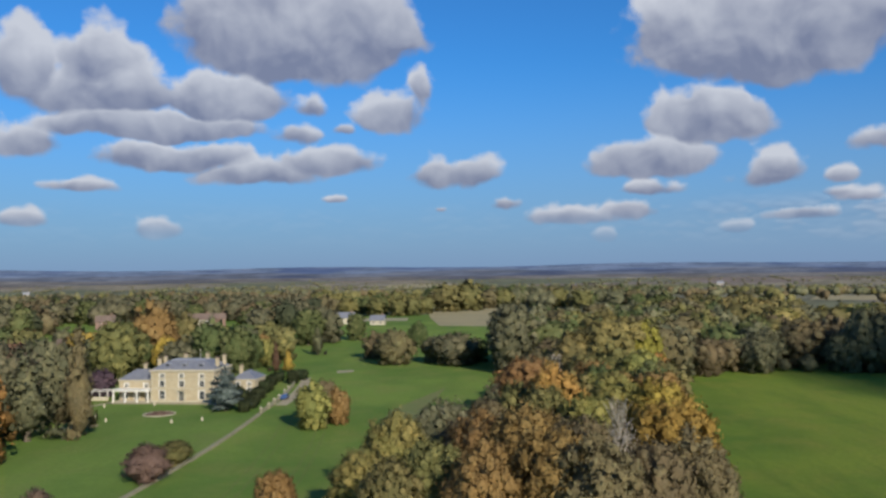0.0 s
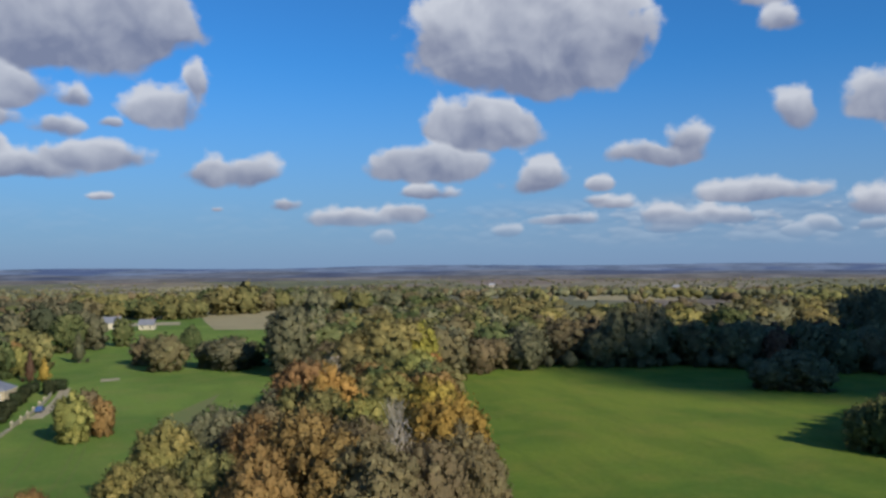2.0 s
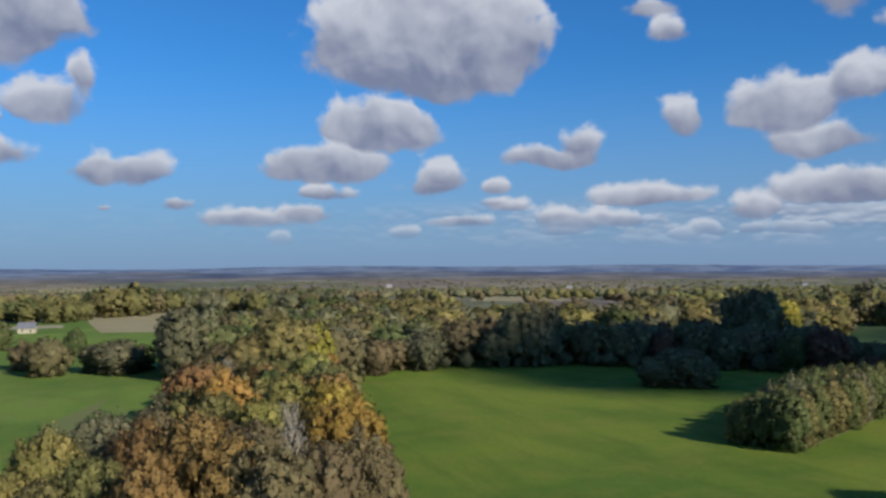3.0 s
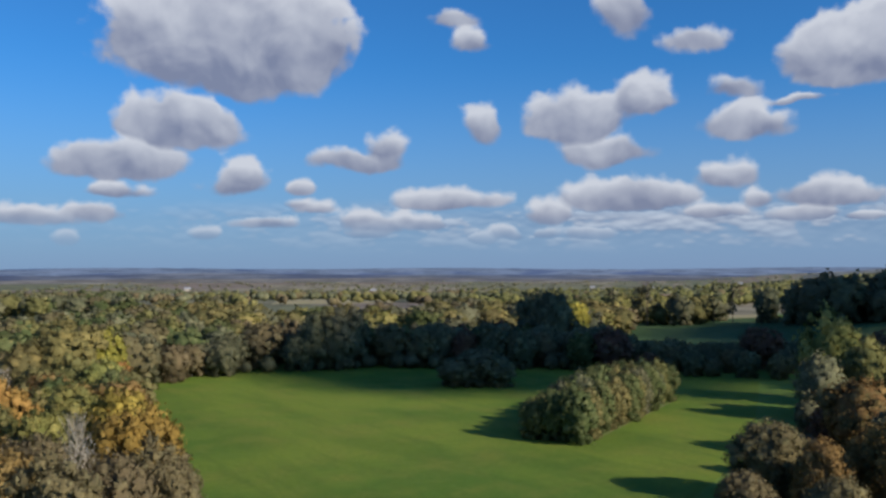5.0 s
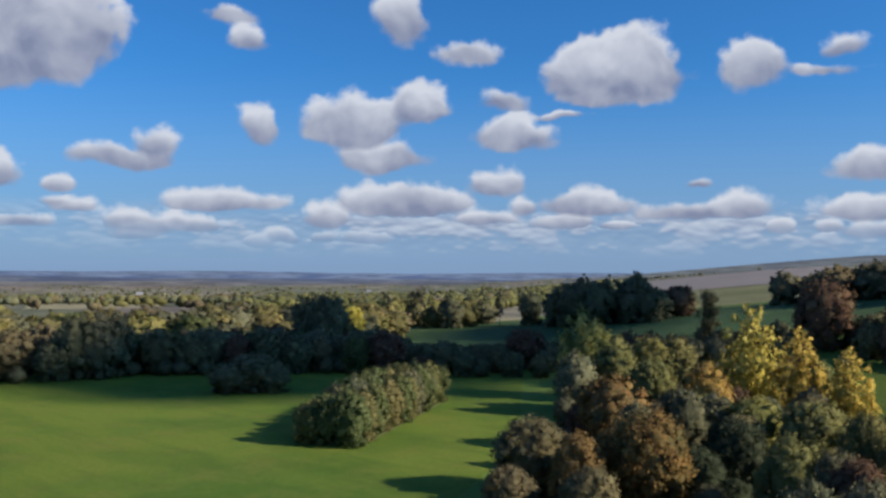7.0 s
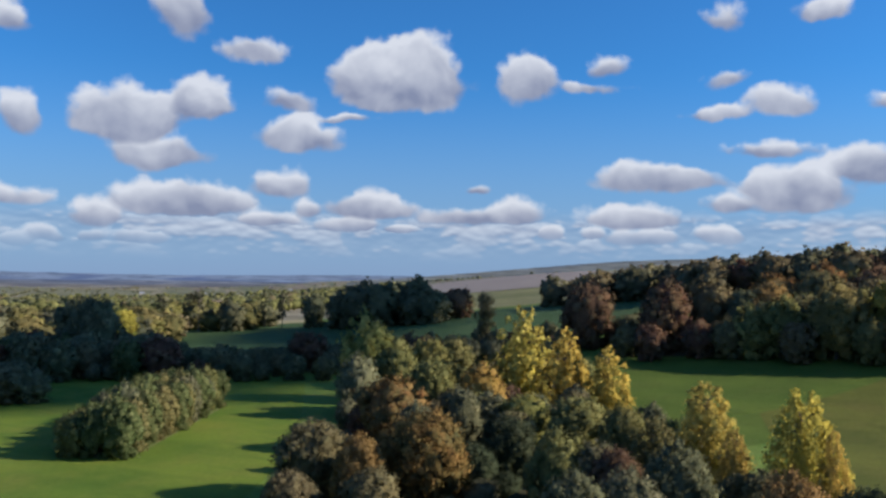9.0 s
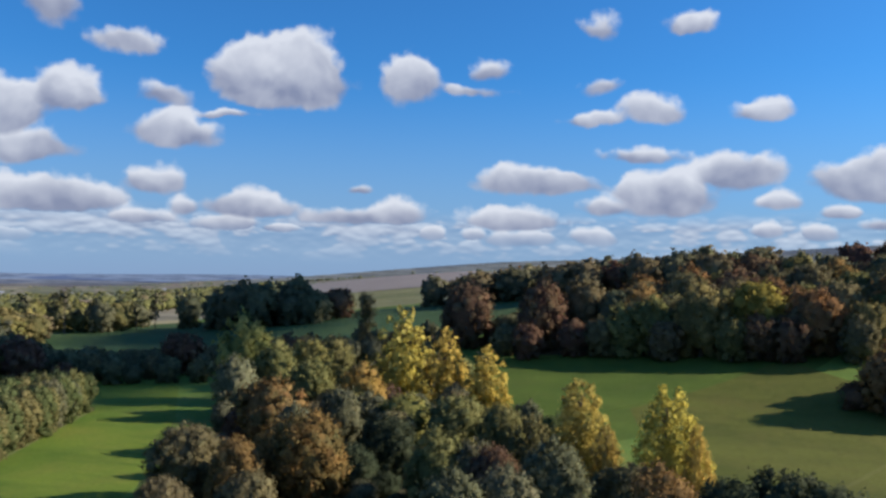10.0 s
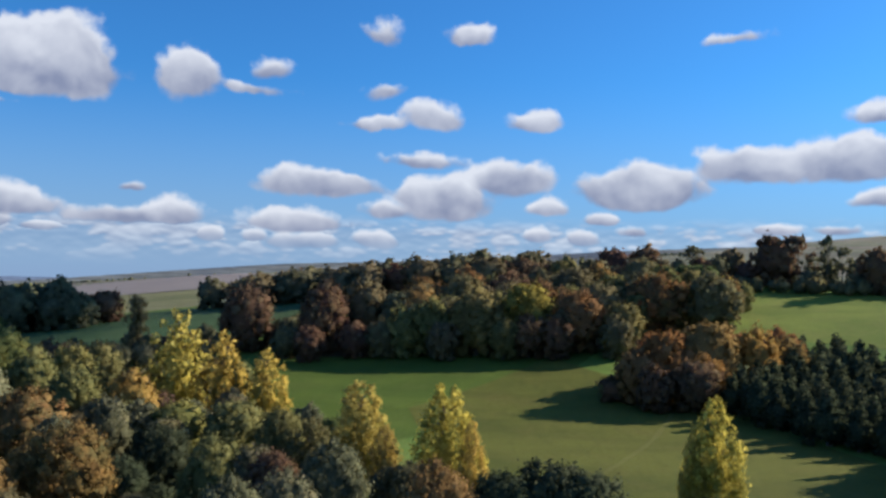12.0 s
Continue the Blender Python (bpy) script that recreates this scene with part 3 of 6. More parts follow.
def crown_mesh(name, lobes, cards, size, core=0.8, heart=(0, 0, 0.42), fine=False, open_share=0.0):
    """A crown from lobes (centre, radii): a ragged body each, and leaf sprays over it, fewer below. The leaves are lit as the
    rounded boughs that they clothe. open_share: how many boughs have no body, so that the sky shows through."""
    centres, radii = np.array([c for c, _ in lobes], float), np.array([r for _, r in lobes], float)
    area = radii[:, 0] * radii[:, 2]
    counts = np.maximum((cards * area / area.sum()).astype(int), 4)
    heart = np.array(heart)
    vs, ns, fs, o = [], [], [], 0
    for k, (c, r, n) in enumerate(zip(centres, radii, counts)):
        if not (k and rng.random() < open_share):
            bv, bf = (BALL_V, BALL_A) if (fine or k == 0) else (ICO_V, ICO_A)
            v = bv * ((core if k else 0.95) * (1 + rng.normal(0, 0.1, (len(bv), 1)))) * r + c
            vs.append(v)
            ns.append(unit(0.35 * unit(bv / r) + 0.7 * unit(v - heart)))
            fs.append(bf + o)
            o += len(v)
        d = unit(rng.normal(0, 1, (int(n * 1.7) + 6, 3)))
        d = d[(d[:, 2] > -0.45) | (rng.random(len(d)) < 0.35)][:n]
        p = c + d * r * rng.uniform(0.6, 1.22, (len(d), 1)) + rng.normal(0, 0.024, (len(d), 3)) * min(1.0, r[0] / 0.1)
        out = unit(d / r)
        vs.append(sprays(p, out, size))
        ns.append(np.repeat(unit(0.5 * out + 0.62 * unit(p - heart) + rng.normal(0, 0.36, (len(d), 3))), 3, axis=0))
        fs.append(np.arange(3 * len(d)).reshape(-1, 3) + o)
        o += 3 * len(d)
    return leafy(name, np.concatenate(vs), np.concatenate(fs), np.concatenate(ns))


def leafy(name, verts, faces, normals):
    """A mesh of triangles with the given normals."""
    me = bpy.data.meshes.new(name)
    me.vertices.add(len(verts))
    me.vertices.foreach_set("co", verts.ravel())
    me.loops.add(3 * len(faces))
    me.loops.foreach_set("vertex_index", faces.ravel().astype(np.int32))
    me.polygons.add(len(faces))
    me.polygons.foreach_set("loop_start", np.arange(0, 3 * len(faces), 3, dtype=np.int32))
    me.polygons.foreach_set("use_smooth", [True] * len(faces))
    me.update(calc_edges=True)
    me.normals_split_custom_set_from_vertices(normals.tolist())
    return me


def lobes_broad(seed, n):
    """A broadleaf crown in a unit tree, width 1 and height 1: an uneven dome of boughs that comes low."""
    g = np.random.default_rng(seed)
    out = [((0, 0, 0.5), (0.37, 0.37, 0.4))]
    bumps = [(g.uniform(0, 6.28), g.uniform(-0.6, 0.9), g.uniform(0.08, 0.2)) for _ in range(5)]
    for k in range(n):
        z = 1 - 1.9 * (k + 0.5) / n
        a = k * 2.39996 + g.uniform(-0.5, 0.5)
        h = math.sqrt(max(0.0, 1 - z * z))
        swell = 0.93 + sum(q * math.exp(-4 * ((z - bz) ** 2 + (1 - math.cos(a - ba)))) for ba, bz, q in bumps) + g.uniform(-0.1, 0.06)
        r = g.uniform(0.055, 0.115) if n > 60 else g.uniform(0.075, 0.14)
        f = swell - 1.3 * r
        wide = 0.9 if z < -0.45 else 1.0
        out.append(((0.5 * f * h * wide * math.cos(a), 0.5 * f * h * wide * math.sin(a), 0.49 + 0.5 * z * f), (r, r, r * g.uniform(0.7, 0.95))))
    for k in range(7):
        a, r = k * 0.9 + g.uniform(-0.3, 0.3), g.uniform(0.09, 0.14)
        out.append(((0.29 * math.cos(a), 0.29 * math.sin(a), g.uniform(0.06, 0.12)), (r * 1.1, r * 1.1, r)))
    return out


def lobes_tall(seed, n):
    """A lime: a tall egg of steep rising boughs, ragged at its edge and thin at the top."""
    g = np.random.default_rng(seed)
    out = [((0, 0, 0.32), (0.17, 0.17, 0.26)), ((0, 0, 0.6), (0.085, 0.085, 0.24))]
    for k in range(n):
        z = 0.05 + 0.93 * ((k + 0.5) / n) ** 1.05
        w = 0.5 * min(1.0, (z / 0.3) ** 0.5) * (1 - z) ** 0.5 * g.uniform(0.5, 1.05)
        a = k * 2.39996 + g.uniform(-0.6, 0.6)
        r = 0.035 + 0.085 * (1 - z) * g.uniform(0.7, 1.25)
        out.append(((w * math.cos(a), w * math.sin(a), z), (r, r, r * 0.85)))
    return out


def lobes_conifer(seed, n):
    g = np.random.default_rng(seed)
    out = [((0, 0, 0.33), (0.24, 0.24, 0.3)), ((0, 0, 0.66), (0.12, 0.12, 0.27))]
    for k in range(n):
        z = 0.05 + 0.92 * (k + 0.5) / n
        w = 0.42 * (1 - z) ** 0.75 * g.uniform(0.75, 1.05)
        a = k * 2.39996
        r = 0.025 + 0.095 * (1 - z)
        out.append(((w * math.cos(a), w * math.sin(a), z - 0.02), (r, r, r * 0.55)))
    return out


def lobes_cedar(seed, n):
    """Flat shelves that narrow to the top."""
    g = np.random.default_rng(seed)
    out = [((0, 0, 0.3), (0.25, 0.25, 0.22)), ((0, 0, 0.6), (0.13, 0.13, 0.25))]
    for k in range(n):
        z = 0.05 + 0.92 * (k + 0.5) / n
        w = (0.44 * (1 - z) ** 0.75 + 0.02) * g.uniform(0.5, 1.0)
        a = k * 2.39996 + g.uniform(-0.4, 0.4)
        r = 0.035 + 0.1 * (1 - z) * g.uniform(0.8, 1.2)
        out.append(((w * math.cos(a), w * math.sin(a), z), (r * 1.2, r * 1.2, r * 0.36)))
    return out


def lobes_pine(seed, n):
    """A bare stem with flat plates of needles high up."""
    g = np.random.default_rng(seed)
    out = [((0, 0, 0.9), (0.16, 0.16, 0.08))]
    for k in range(n):
        z = 0.3 + 0.64 * (k + 0.5) / n + g.uniform(-0.04, 0.04)
        w = g.uniform(0.1, 0.46) * (1.2 - 0.62 * z)
        a = k * 2.39996 + g.uniform(-0.5, 0.5)
        r = g.uniform(0.1, 0.19)
        out.append(((w * math.cos(a), w * math.sin(a), z), (r, r, r * 0.42)))
    return out


def lobes_shrub(seed, n):
    g = np.random.default_rng(seed)
    out = [((0, 0, 0.4), (0.36, 0.36, 0.4))]
    for k in range(n):
        a, e = k * 2.39996, g.uniform(-0.5, 1.45)
        r = g.uniform(0.11, 0.18)
        out.append(((0.36 * math.cos(a) * math.cos(e), 0.36 * math.sin(a) * math.cos(e), 0.3 + 0.54 * math.sin(e)), (r, r, r)))
    return out


SHAPES = {
    "broad": (lobes_broad, 100, 6, (0.45, 0.33, 7)),
    "lime": (lobes_tall, 90, 4, (0.86, 0.2, 12)),
    "conifer": (lobes_conifer, 30, 3, (0.85, 0.15, 4)),
    "cedar": (lobes_cedar, 40, 2, (0.85, 0.25, 8)),
    "pine": (lobes_pine, 26, 4, (0.9, 0.3, 9)),
    "shrub": (lobes_shrub, 16, 3, (0.25, 0.3, 5)),
}
# leaf sprays, their size in a unit tree, the share of boughs and the size of their bodies: near, middle, far
LEVELS = ((9000, 0.0140, 1.0, 0.72), (2300, 0.023, 0.5, 0.74), (340, 0.051, 0.24, 0.8))
CROWNS, TRUNKS = {}, {}


def tree_meshes(shape, variant, level):
    make, n, _, (top, spread, limbs) = SHAPES[shape]
    key = (shape, variant, level)
    if key not in CROWNS:
        cards, size, share, core = LEVELS[level]
        gaps = 0.0
        if shape == "pine":
            cards, gaps, core = int(cards * 0.6), 0.25, core * 0.8
        if shape == "lime":
            cards, size, core, gaps = int(cards * 1.2), size * 0.9, 0.62, 0.4
        if shape == "conifer":
            cards, size = int(cards * 0.6), size * 1.1
        if shape == "shrub":
            cards, size = int(cards * 0.45), size * 1.4
        CROWNS[key] = crown_mesh("crown", make(variant * 13 + 5, max(8, int(n * share))), cards, size, core, open_share=gaps)
    if (shape, variant) not in TRUNKS:
        TRUNKS[(shape, variant)] = trunk_mesh("trunk", top, spread, limbs, variant + 3, 0.018 if shape in ("pine", "lime") else 0.03)
    return CROWNS[key], TRUNKS[(shape, variant)]


NAMES = {"broad": "broadleaf_tree", "lime": "lime_tree", "conifer": "conifer_tree", "cedar": "cedar_tree", "pine": "pine_tree", "shrub": "shrub", "bare": "bare_tree"}
AUTUMN = ("golden", "gold", "golden_brown", "golden_green", "gold_olive", "yellow", "yellow_green", "orange", "russet", "rust", "copper", "maroon", "brown_green")
WORDS = {
    "green": "green", "dark_green": "dark green", "fir_shade": "very dark green", "olive": "olive green", "brown_green": "brownish green", "grey_green": "grey-green",
    "yellow_green": "yellow-green", "golden_green": "golden green", "gold_olive": "olive and gold", "golden": "golden brown", "gold": "bright golden yellow",
    "golden_brown": "thinning golden", "yellow": "bright yellow", "orange": "orange", "russet": "russet brown", "rust": "rusty red", "maroon": "dark maroon",
    "copper": "copper brown", "purple": "dark purple", "mauve": "mauve brown twiggy", "blue": "blue-green", "grey": "bare grey",
}
PHRASE = {
    "broad": "autumn broadleaf tree with a {} rounded crown", "lime": "tall slender lime tree with {} autumn leaves", "conifer": "pointed conifer tree with a {} crown",
    "cedar": "spreading cedar tree with {} layered branches", "pine": "tall pine with {} plates of needles on a bare stem",
    "shrub": "low rounded {} shrub standing on the grass", "bare": "half bare {} tree with pale branches",
}
planted = []


def part(name, data, material, parent, label=""):
    ob = new(name, data)
    ob.parent = parent
    if material and not data.materials:
        data.materials.append(None)
    if material:
        ob.material_slots[0].link = "OBJECT"
        ob.material_slots[0].material = material
    if label:
        tagged(ob, label)
    return ob


def tree(shape, colour, x, y, high, wide, group=""):
    """One tree on the ground: an empty at its foot with its trunk and its crown."""
    far = math.hypot(x, y)
    level = 0 if far < 180 else 1 if far < 430 else 2
    root = new("autumn_tree" if shape == "broad" and colour in AUTUMN else NAMES[shape])
    k = len(planted)
    root.location = (x, y, land(x, y) - 0.15)
    root.rotation_euler = (0, 0, (k * 2.4) % 6.283)
    if shape == "lime":
        wide *= 1.3
    if shape == "broad":
        wide = max(wide, 0.78 * high)
    root.scale = (wide, wide * (0.92 + 0.16 * ((k * 7) % 5) / 4), high * (1.09 if shape == "broad" else 1.02))
    if shape == "bare":
        part("trunk", bare_mesh(), LEAF["grey"], root, "pale grey bark")
        part("crown", bare_twigs(), LEAF["grey"], root)
    else:
        crown, trunk = tree_meshes(shape, k % SHAPES[shape][2], level)
        part("trunk", trunk, BARK, root)
        part("crown", crown, LEAF[colour], root)
    planted.append((x, y, wide))
    return tagged(root, PHRASE[shape].format(WORDS[colour]), "shrub" if shape == "shrub" else "tree", group)


def bare_mesh():
    """Stem and many fine rising branches of a leafless tree in a unit tree."""
    if "bare" not in TRUNKS:
        g = random.Random(5)
        pieces = [tube([(0, 0, 0), (0.02, 0, 0.3), (-0.01, 0.02, 0.6), (0.01, 0, 0.98)], [0.026, 0.02, 0.013, 0.003], 6)]
        for k in range(44):
            z, a = 0.16 + 0.72 * k / 44, k * 2.4
            out = g.uniform(0.2, 0.4) * (1.2 - 0.7 * z)
            tip = (out * math.cos(a), out * math.sin(a), min(0.98, z + g.uniform(0.14, 0.26)))
            mid = (0.55 * tip[0], 0.55 * tip[1], z + 0.4 * (tip[2] - z))
            pieces.append(tube([(0, 0, z), mid, tip], [0.008, 0.005, 0.001], 4))
            for _ in range(5):
                q = (tip[0] + g.uniform(-0.1, 0.1), tip[1] + g.uniform(-0.1, 0.1), min(0.99, tip[2] + g.uniform(-0.04, 0.08)))
                pieces.append(tube([mid, tuple(0.5 * (a1 + b1) + 0.01 for a1, b1 in zip(mid, q)), q], [0.004, 0.003, 0.001], 3))
        TRUNKS["bare"] = mesh_of("trunk", *joined(pieces), None, True)
    return TRUNKS["bare"]


def bare_twigs():
    if "bare" not in CROWNS:
        d = unit(rng.normal(0, 1, (1700, 3)))
        p = d * rng.uniform(0.35, 1.0, (1700, 1)) * (0.34, 0.34, 0.4) + (0, 0, 0.57)
        CROWNS["bare"] = leafy("crown", sprays(p, d, 0.008), np.arange(5100).reshape(-1, 3), np.repeat(d, 3, axis=0))
    return CROWNS["bare"]


def inside(x, y, corners):
    hit = False
    for (ax, ay), (bx, by) in zip(corners, corners[1:] + corners[:1]):
        if (ay > y) != (by > y) and x < (bx - ax) * (y - ay) / (by - ay) + ax:
            hit = not hit
    return hit


def wood(points, gap, low, high, mix, seed, group, wide=(0.9, 1.15), mass="", own=338):
    """Fills an outline (azimuth, distance) with trees of their own, keeping clear of those that stand already.
    mass: the name of the one object that holds them where they are far off and past counting; own: how far out the others stay single."""
    g = random.Random(seed)
    stand = {}
    corners = [polar(a, d) for a, d in points]
    xs, ys = [c[0] for c in corners], [c[1] for c in corners]
    y, odd = min(ys), 0
    while y < max(ys):
        x = min(xs) + (gap / 2 if odd else 0)
        while x < max(xs):
            px, py = x + g.uniform(-0.35, 0.35) * gap, y + g.uniform(-0.35, 0.35) * gap
            if inside(px, py, corners) and all((px - a) ** 2 + (py - b) ** 2 > (0.3 * w + 0.32 * gap) ** 2 for a, b, w in planted):
                shape, colour = g.choice(mix)
                h = g.uniform(low, high)
                w = h * g.uniform(*wide) * (0.6 if shape in ("lime", "conifer") else 0.95)
                if mass or math.hypot(px, py) > own:
                    stand.setdefault(colour, []).append((shape, px, py, h, w, g.uniform(0, 6.28)))
                    planted.append((px, py, w))
                else:
                    tree(shape, colour, px, py, h, w, group)
            x += gap
        y, odd = y + gap * 0.87, 1 - odd
    if stand:
        wood_mass(mass or "wood_interior", stand, group if mass else group.replace("trees of", "mixed autumn trees of"))


def wood_mass(name, stand, label):
    """All the trees of a far wood in one mesh, with a material for each colour of leaf."""
    vs, ns, fs, ids, o = [], [], [], [], 0
    flat_of = {}
    for slot, (colour, rows) in enumerate(stand.items()):
        for k, (shape, x, y, h, w, turn) in enumerate(rows):
            key = (shape, k % SHAPES[shape][2])
            if key not in flat_of:
                crown = tree_meshes(*key, 2)[0]
                v, q, f = np.empty(len(crown.vertices) * 3), np.empty(len(crown.loops) * 3), np.empty(len(crown.loops), dtype=np.int32)
                crown.vertices.foreach_get("co", v)
                crown.corner_normals.foreach_get("vector", q)
                crown.loops.foreach_get("vertex_index", f)
                at = np.zeros((len(crown.vertices), 3))
                at[f] = q.reshape(-1, 3)
                flat_of[key] = v.reshape(-1, 3), at, f.reshape(-1, 3)
            v, q, f = flat_of[key]
            spin = np.array(Matrix.Rotation(turn, 3, "Z")).T
            vs.append(v * (w, w, h) @ spin + (x, y, land(x, y)))
            ns.append(unit(q / (w, w, h)) @ spin)
            fs.append(f + o)
            ids.append(np.full(len(f), slot))
            o += len(v)
    me = leafy(name, np.concatenate(vs), np.concatenate(fs), np.concatenate(ns))
    for colour in stand:
        me.materials.append(LEAF[colour])
    me.polygons.foreach_set("material_index", np.concatenate(ids).astype(np.int32))
    return tagged(new(name, me), label, "woods", kind="stuff")


def blend(**shares):
    """Broadleaf kinds by colour, each as often as given."""
    return [("broad", colour) for colour, n in shares.items() for _ in range(n)]


# ---- single trees of the park, the copses and the pasture ----
tree("cedar", "dark_green", -92.2, 190.9, 22.9, 15.3)
tree("broad", "dark_green", -102.4, 200.3, 18.7, 11.8)
tree("conifer", "brown_green", -82.8, 195.2, 26.5, 10.5)
tree("conifer", "dark_green", -93.7, 212.3, 20.8, 7.6)
tree("broad", "dark_green", -98.8, 214.3, 20.0, 9.3)
tree("broad", "orange", -91.8, 166.3, 19.5, 13.0)
tree("broad", "olive", -107.9, 285.3, 19.9, 18.0)
tree("broad", "russet", -109.8, 327.1, 22.8, 14.0)
tree("broad", "yellow", -97.9, 304.6, 13.2, 9.2)
tree("broad", "olive", -102.9, 345.0, 18.4, 16.5)
tree("broad", "green", -151.5, 391.7, 8.5, 13.8)
tree("broad", "brown_green", -116.7, 413.8, 7.7, 14.1)
tree("broad", "olive", -130.9, 420.1, 6.0, 12.7)
tree("broad", "green", -86.3, 318.5, 17.3, 15.1)
tree("broad", "green", -74.1, 309.3, 16.2, 12.5)
tree("broad", "green", -71.9, 322.1, 13.1, 9.5)
tree("broad", "yellow_green", -68.5, 327.9, 10.4, 6.6)
tree("conifer", "maroon", -60.9, 312.1, 11.1, 5.4)
tree("conifer", "yellow", -56.1, 310.0, 8.6, 6.5)
tree("cedar", "blue", -58.0, 228.7, 12.2, 13.2)
tree("broad", "purple", -101.5, 255.6, 8.0, 9.0)
tree("conifer", "dark_green", -53.9, 368.1, 12.8, 8.3)
tree("broad", "green", -65.3, 414.9, 17.0, 16.5)
tree("broad", "dark_green", -56.5, 426.3, 15.7, 15.8)
tree("broad", "green", -44.6, 437.7, 13.5, 10.4)
tree("broad", "brown_green", -27.8, 350.9, 10.2, 12.0)
tree("broad", "brown_green", -19.2, 329.4, 12.9, 16.0)
tree("broad", "green", -12.0, 399.8, 10.8, 6.3)
tree("broad", "dark_green", -3.5, 335.0, 9.9, 12.3)
tree("broad", "dark_green", 4.1, 325.0, 11.9, 18.8)
tree("broad", "green", 11.8, 334.8, 8.8, 13.2)
tree("broad", "yellow_green", -30.9, 201.7, 10.1, 8.6)
tree("broad", "brown_green", -29.1, 210.0, 9.9, 7.0)
tree("broad", "russet", -25.4, 207.5, 8.1, 6.0)
tree("shrub", "mauve", -53.4, 154.0, 6.7, 9.4)
tree("shrub", "olive", -52.9, 167.9, 4.6, 9.7)
tree("broad", "russet", -24.8, 125.6, 7.9, 6.4)
tree("shrub", "mauve", -59.0, 124.8, 6.5, 6.3)
tree("broad", "yellow_green", -12.4, 127.4, 10.5, 9.2)
tree("broad", "yellow_green", -7.9, 137.8, 13.4, 10.9)
tree("broad", "olive", -7.2, 111.8, 12.4, 8.8)
tree("broad", "grey_green", -0.7, 150.0, 14.0, 9.8)
tree("broad", "olive", -1.4, 118.0, 13.2, 7.7)
tree("broad", "russet", 6.0, 127.9, 14.7, 10.1)
tree("broad", "russet", 11.5, 123.5, 16.7, 13.8)
tree("broad", "russet", 4.3, 107.9, 14.5, 8.5)
tree("broad", "russet", 14.3, 111.1, 15.9, 9.5)
tree("broad", "brown_green", 18.7, 120.6, 15.9, 7.2)
tree("bare", "grey", 22.1, 109.8, 20.6, 7.3)
tree("broad", "brown_green", 18.9, 106.3, 15.4, 6.4)
tree("broad", "golden", 33.1, 134.0, 18.6, 13.6)
tree("broad", "brown_green", 33.5, 117.3, 14.0, 8.0)
tree("broad", "brown_green", 25.7, 109.0, 14.7, 8.1)
tree("broad", "brown_green", 34.6, 114.9, 12.6, 6.3)
tree("broad", "golden", 32.1, 121.9, 17.5, 8.3)
tree("cedar", "dark_green", 10.6, 194.7, 11.8, 11.5)
tree("broad", "olive", 15.4, 184.4, 12.4, 8.5)
tree("broad", "orange", 22.6, 178.6, 15.8, 9.9)
tree("broad", "olive", 18.5, 164.0, 13.9, 6.5)
tree("broad", "yellow_green", 25.6, 157.9, 13.5, 8.4)
tree("broad", "yellow_green", 37.0, 186.4, 13.8, 12.5)
tree("broad", "gold_olive", 48.8, 257.4, 21.3, 25.8)
tree("broad", "gold_olive", 39.1, 255.0, 17.1, 15.2)
tree("broad", "golden_green", 58.3, 258.5, 18.2, 15.6)
tree("broad", "orange", 61.4, 254.7, 11.0, 10.3)
tree("broad", "olive", 30.3, 266.3, 11.0, 14.1)
tree("broad", "dark_green", 23.8, 299.0, 22.6, 15.7)
tree("broad", "dark_green", 24.0, 309.0, 15.0, 12.2)
tree("broad", "green", 31.2, 318.5, 18.3, 12.6)
tree("broad", "dark_green", 80.2, 289.1, 13.8, 13.8)
tree("broad", "brown_green", 87.2, 287.1, 12.0, 13.8)
tree("broad", "dark_green", 102.2, 298.0, 10.9, 14.5)
tree("broad", "dark_green", 113.5, 304.5, 13.1, 14.9)
tree("broad", "olive", 20.7, 699.7, 22.9, 27.5)
tree("broad", "olive", 2.3, 690.0, 21.9, 27.1)
tree("bare", "grey", 31.7, 248.0, 11.9, 8.2)
tree("broad", "dark_green", 25.2, 329.0, 22.2, 13.0)
tree("broad", "dark_green", 31.5, 328.5, 18.9, 10.8)
tree("broad", "brown_green", 97.0, 296.5, 10.8, 12.3)
tree("broad", "dark_green", 105.9, 291.3, 11.0, 12.2)
tree("broad", "dark_green", 141.4, 289.3, 20.8, 10.6)
tree("broad", "dark_green", 153.2, 287.8, 20.6, 17.1)
tree("broad", "dark_green", 134.1, 290.6, 12.3, 12.6)
tree("broad", "dark_green", 158.5, 223.5, 9.1, 15.1)
tree("broad", "dark_green", 165.1, 221.2, 11.5, 16.7)
tree("broad", "dark_green", 168.7, 215.9, 8.7, 12.6)
tree("broad", "dark_green", 246.7, 278.4, 26.5, 19.5)
tree("broad", "dark_green", 148.0, 286.0, 20.6, 12.7)
tree("pine", "dark_green", 483.1, 506.5, 13.9, 6.4)
tree("broad", "dark_green", 256.8, 300.1, 26.1, 18.6)
tree("broad", "yellow", 286.2, 307.4, 19.9, 13.8)
tree("pine", "dark_green", 399.8, 392.1, 23.1, 12.5)
tree("pine", "dark_green", 413.7, 377.5, 25.9, 16.2)
tree("broad", "dark_green", 427.0, 362.3, 18.8, 18.4)
tree("pine", "dark_green", 447.6, 352.9, 24.5, 9.0)
tree("pine", "dark_green", 454.4, 344.1, 23.3, 11.2)
tree("broad", "dark_green", 458.3, 321.9, 21.7, 18.4)
tree("broad", "dark_green", 440.4, 276.6, 26.1, 30.7)
tree("broad", "dark_green", 438.7, 260.2, 26.7, 23.4)
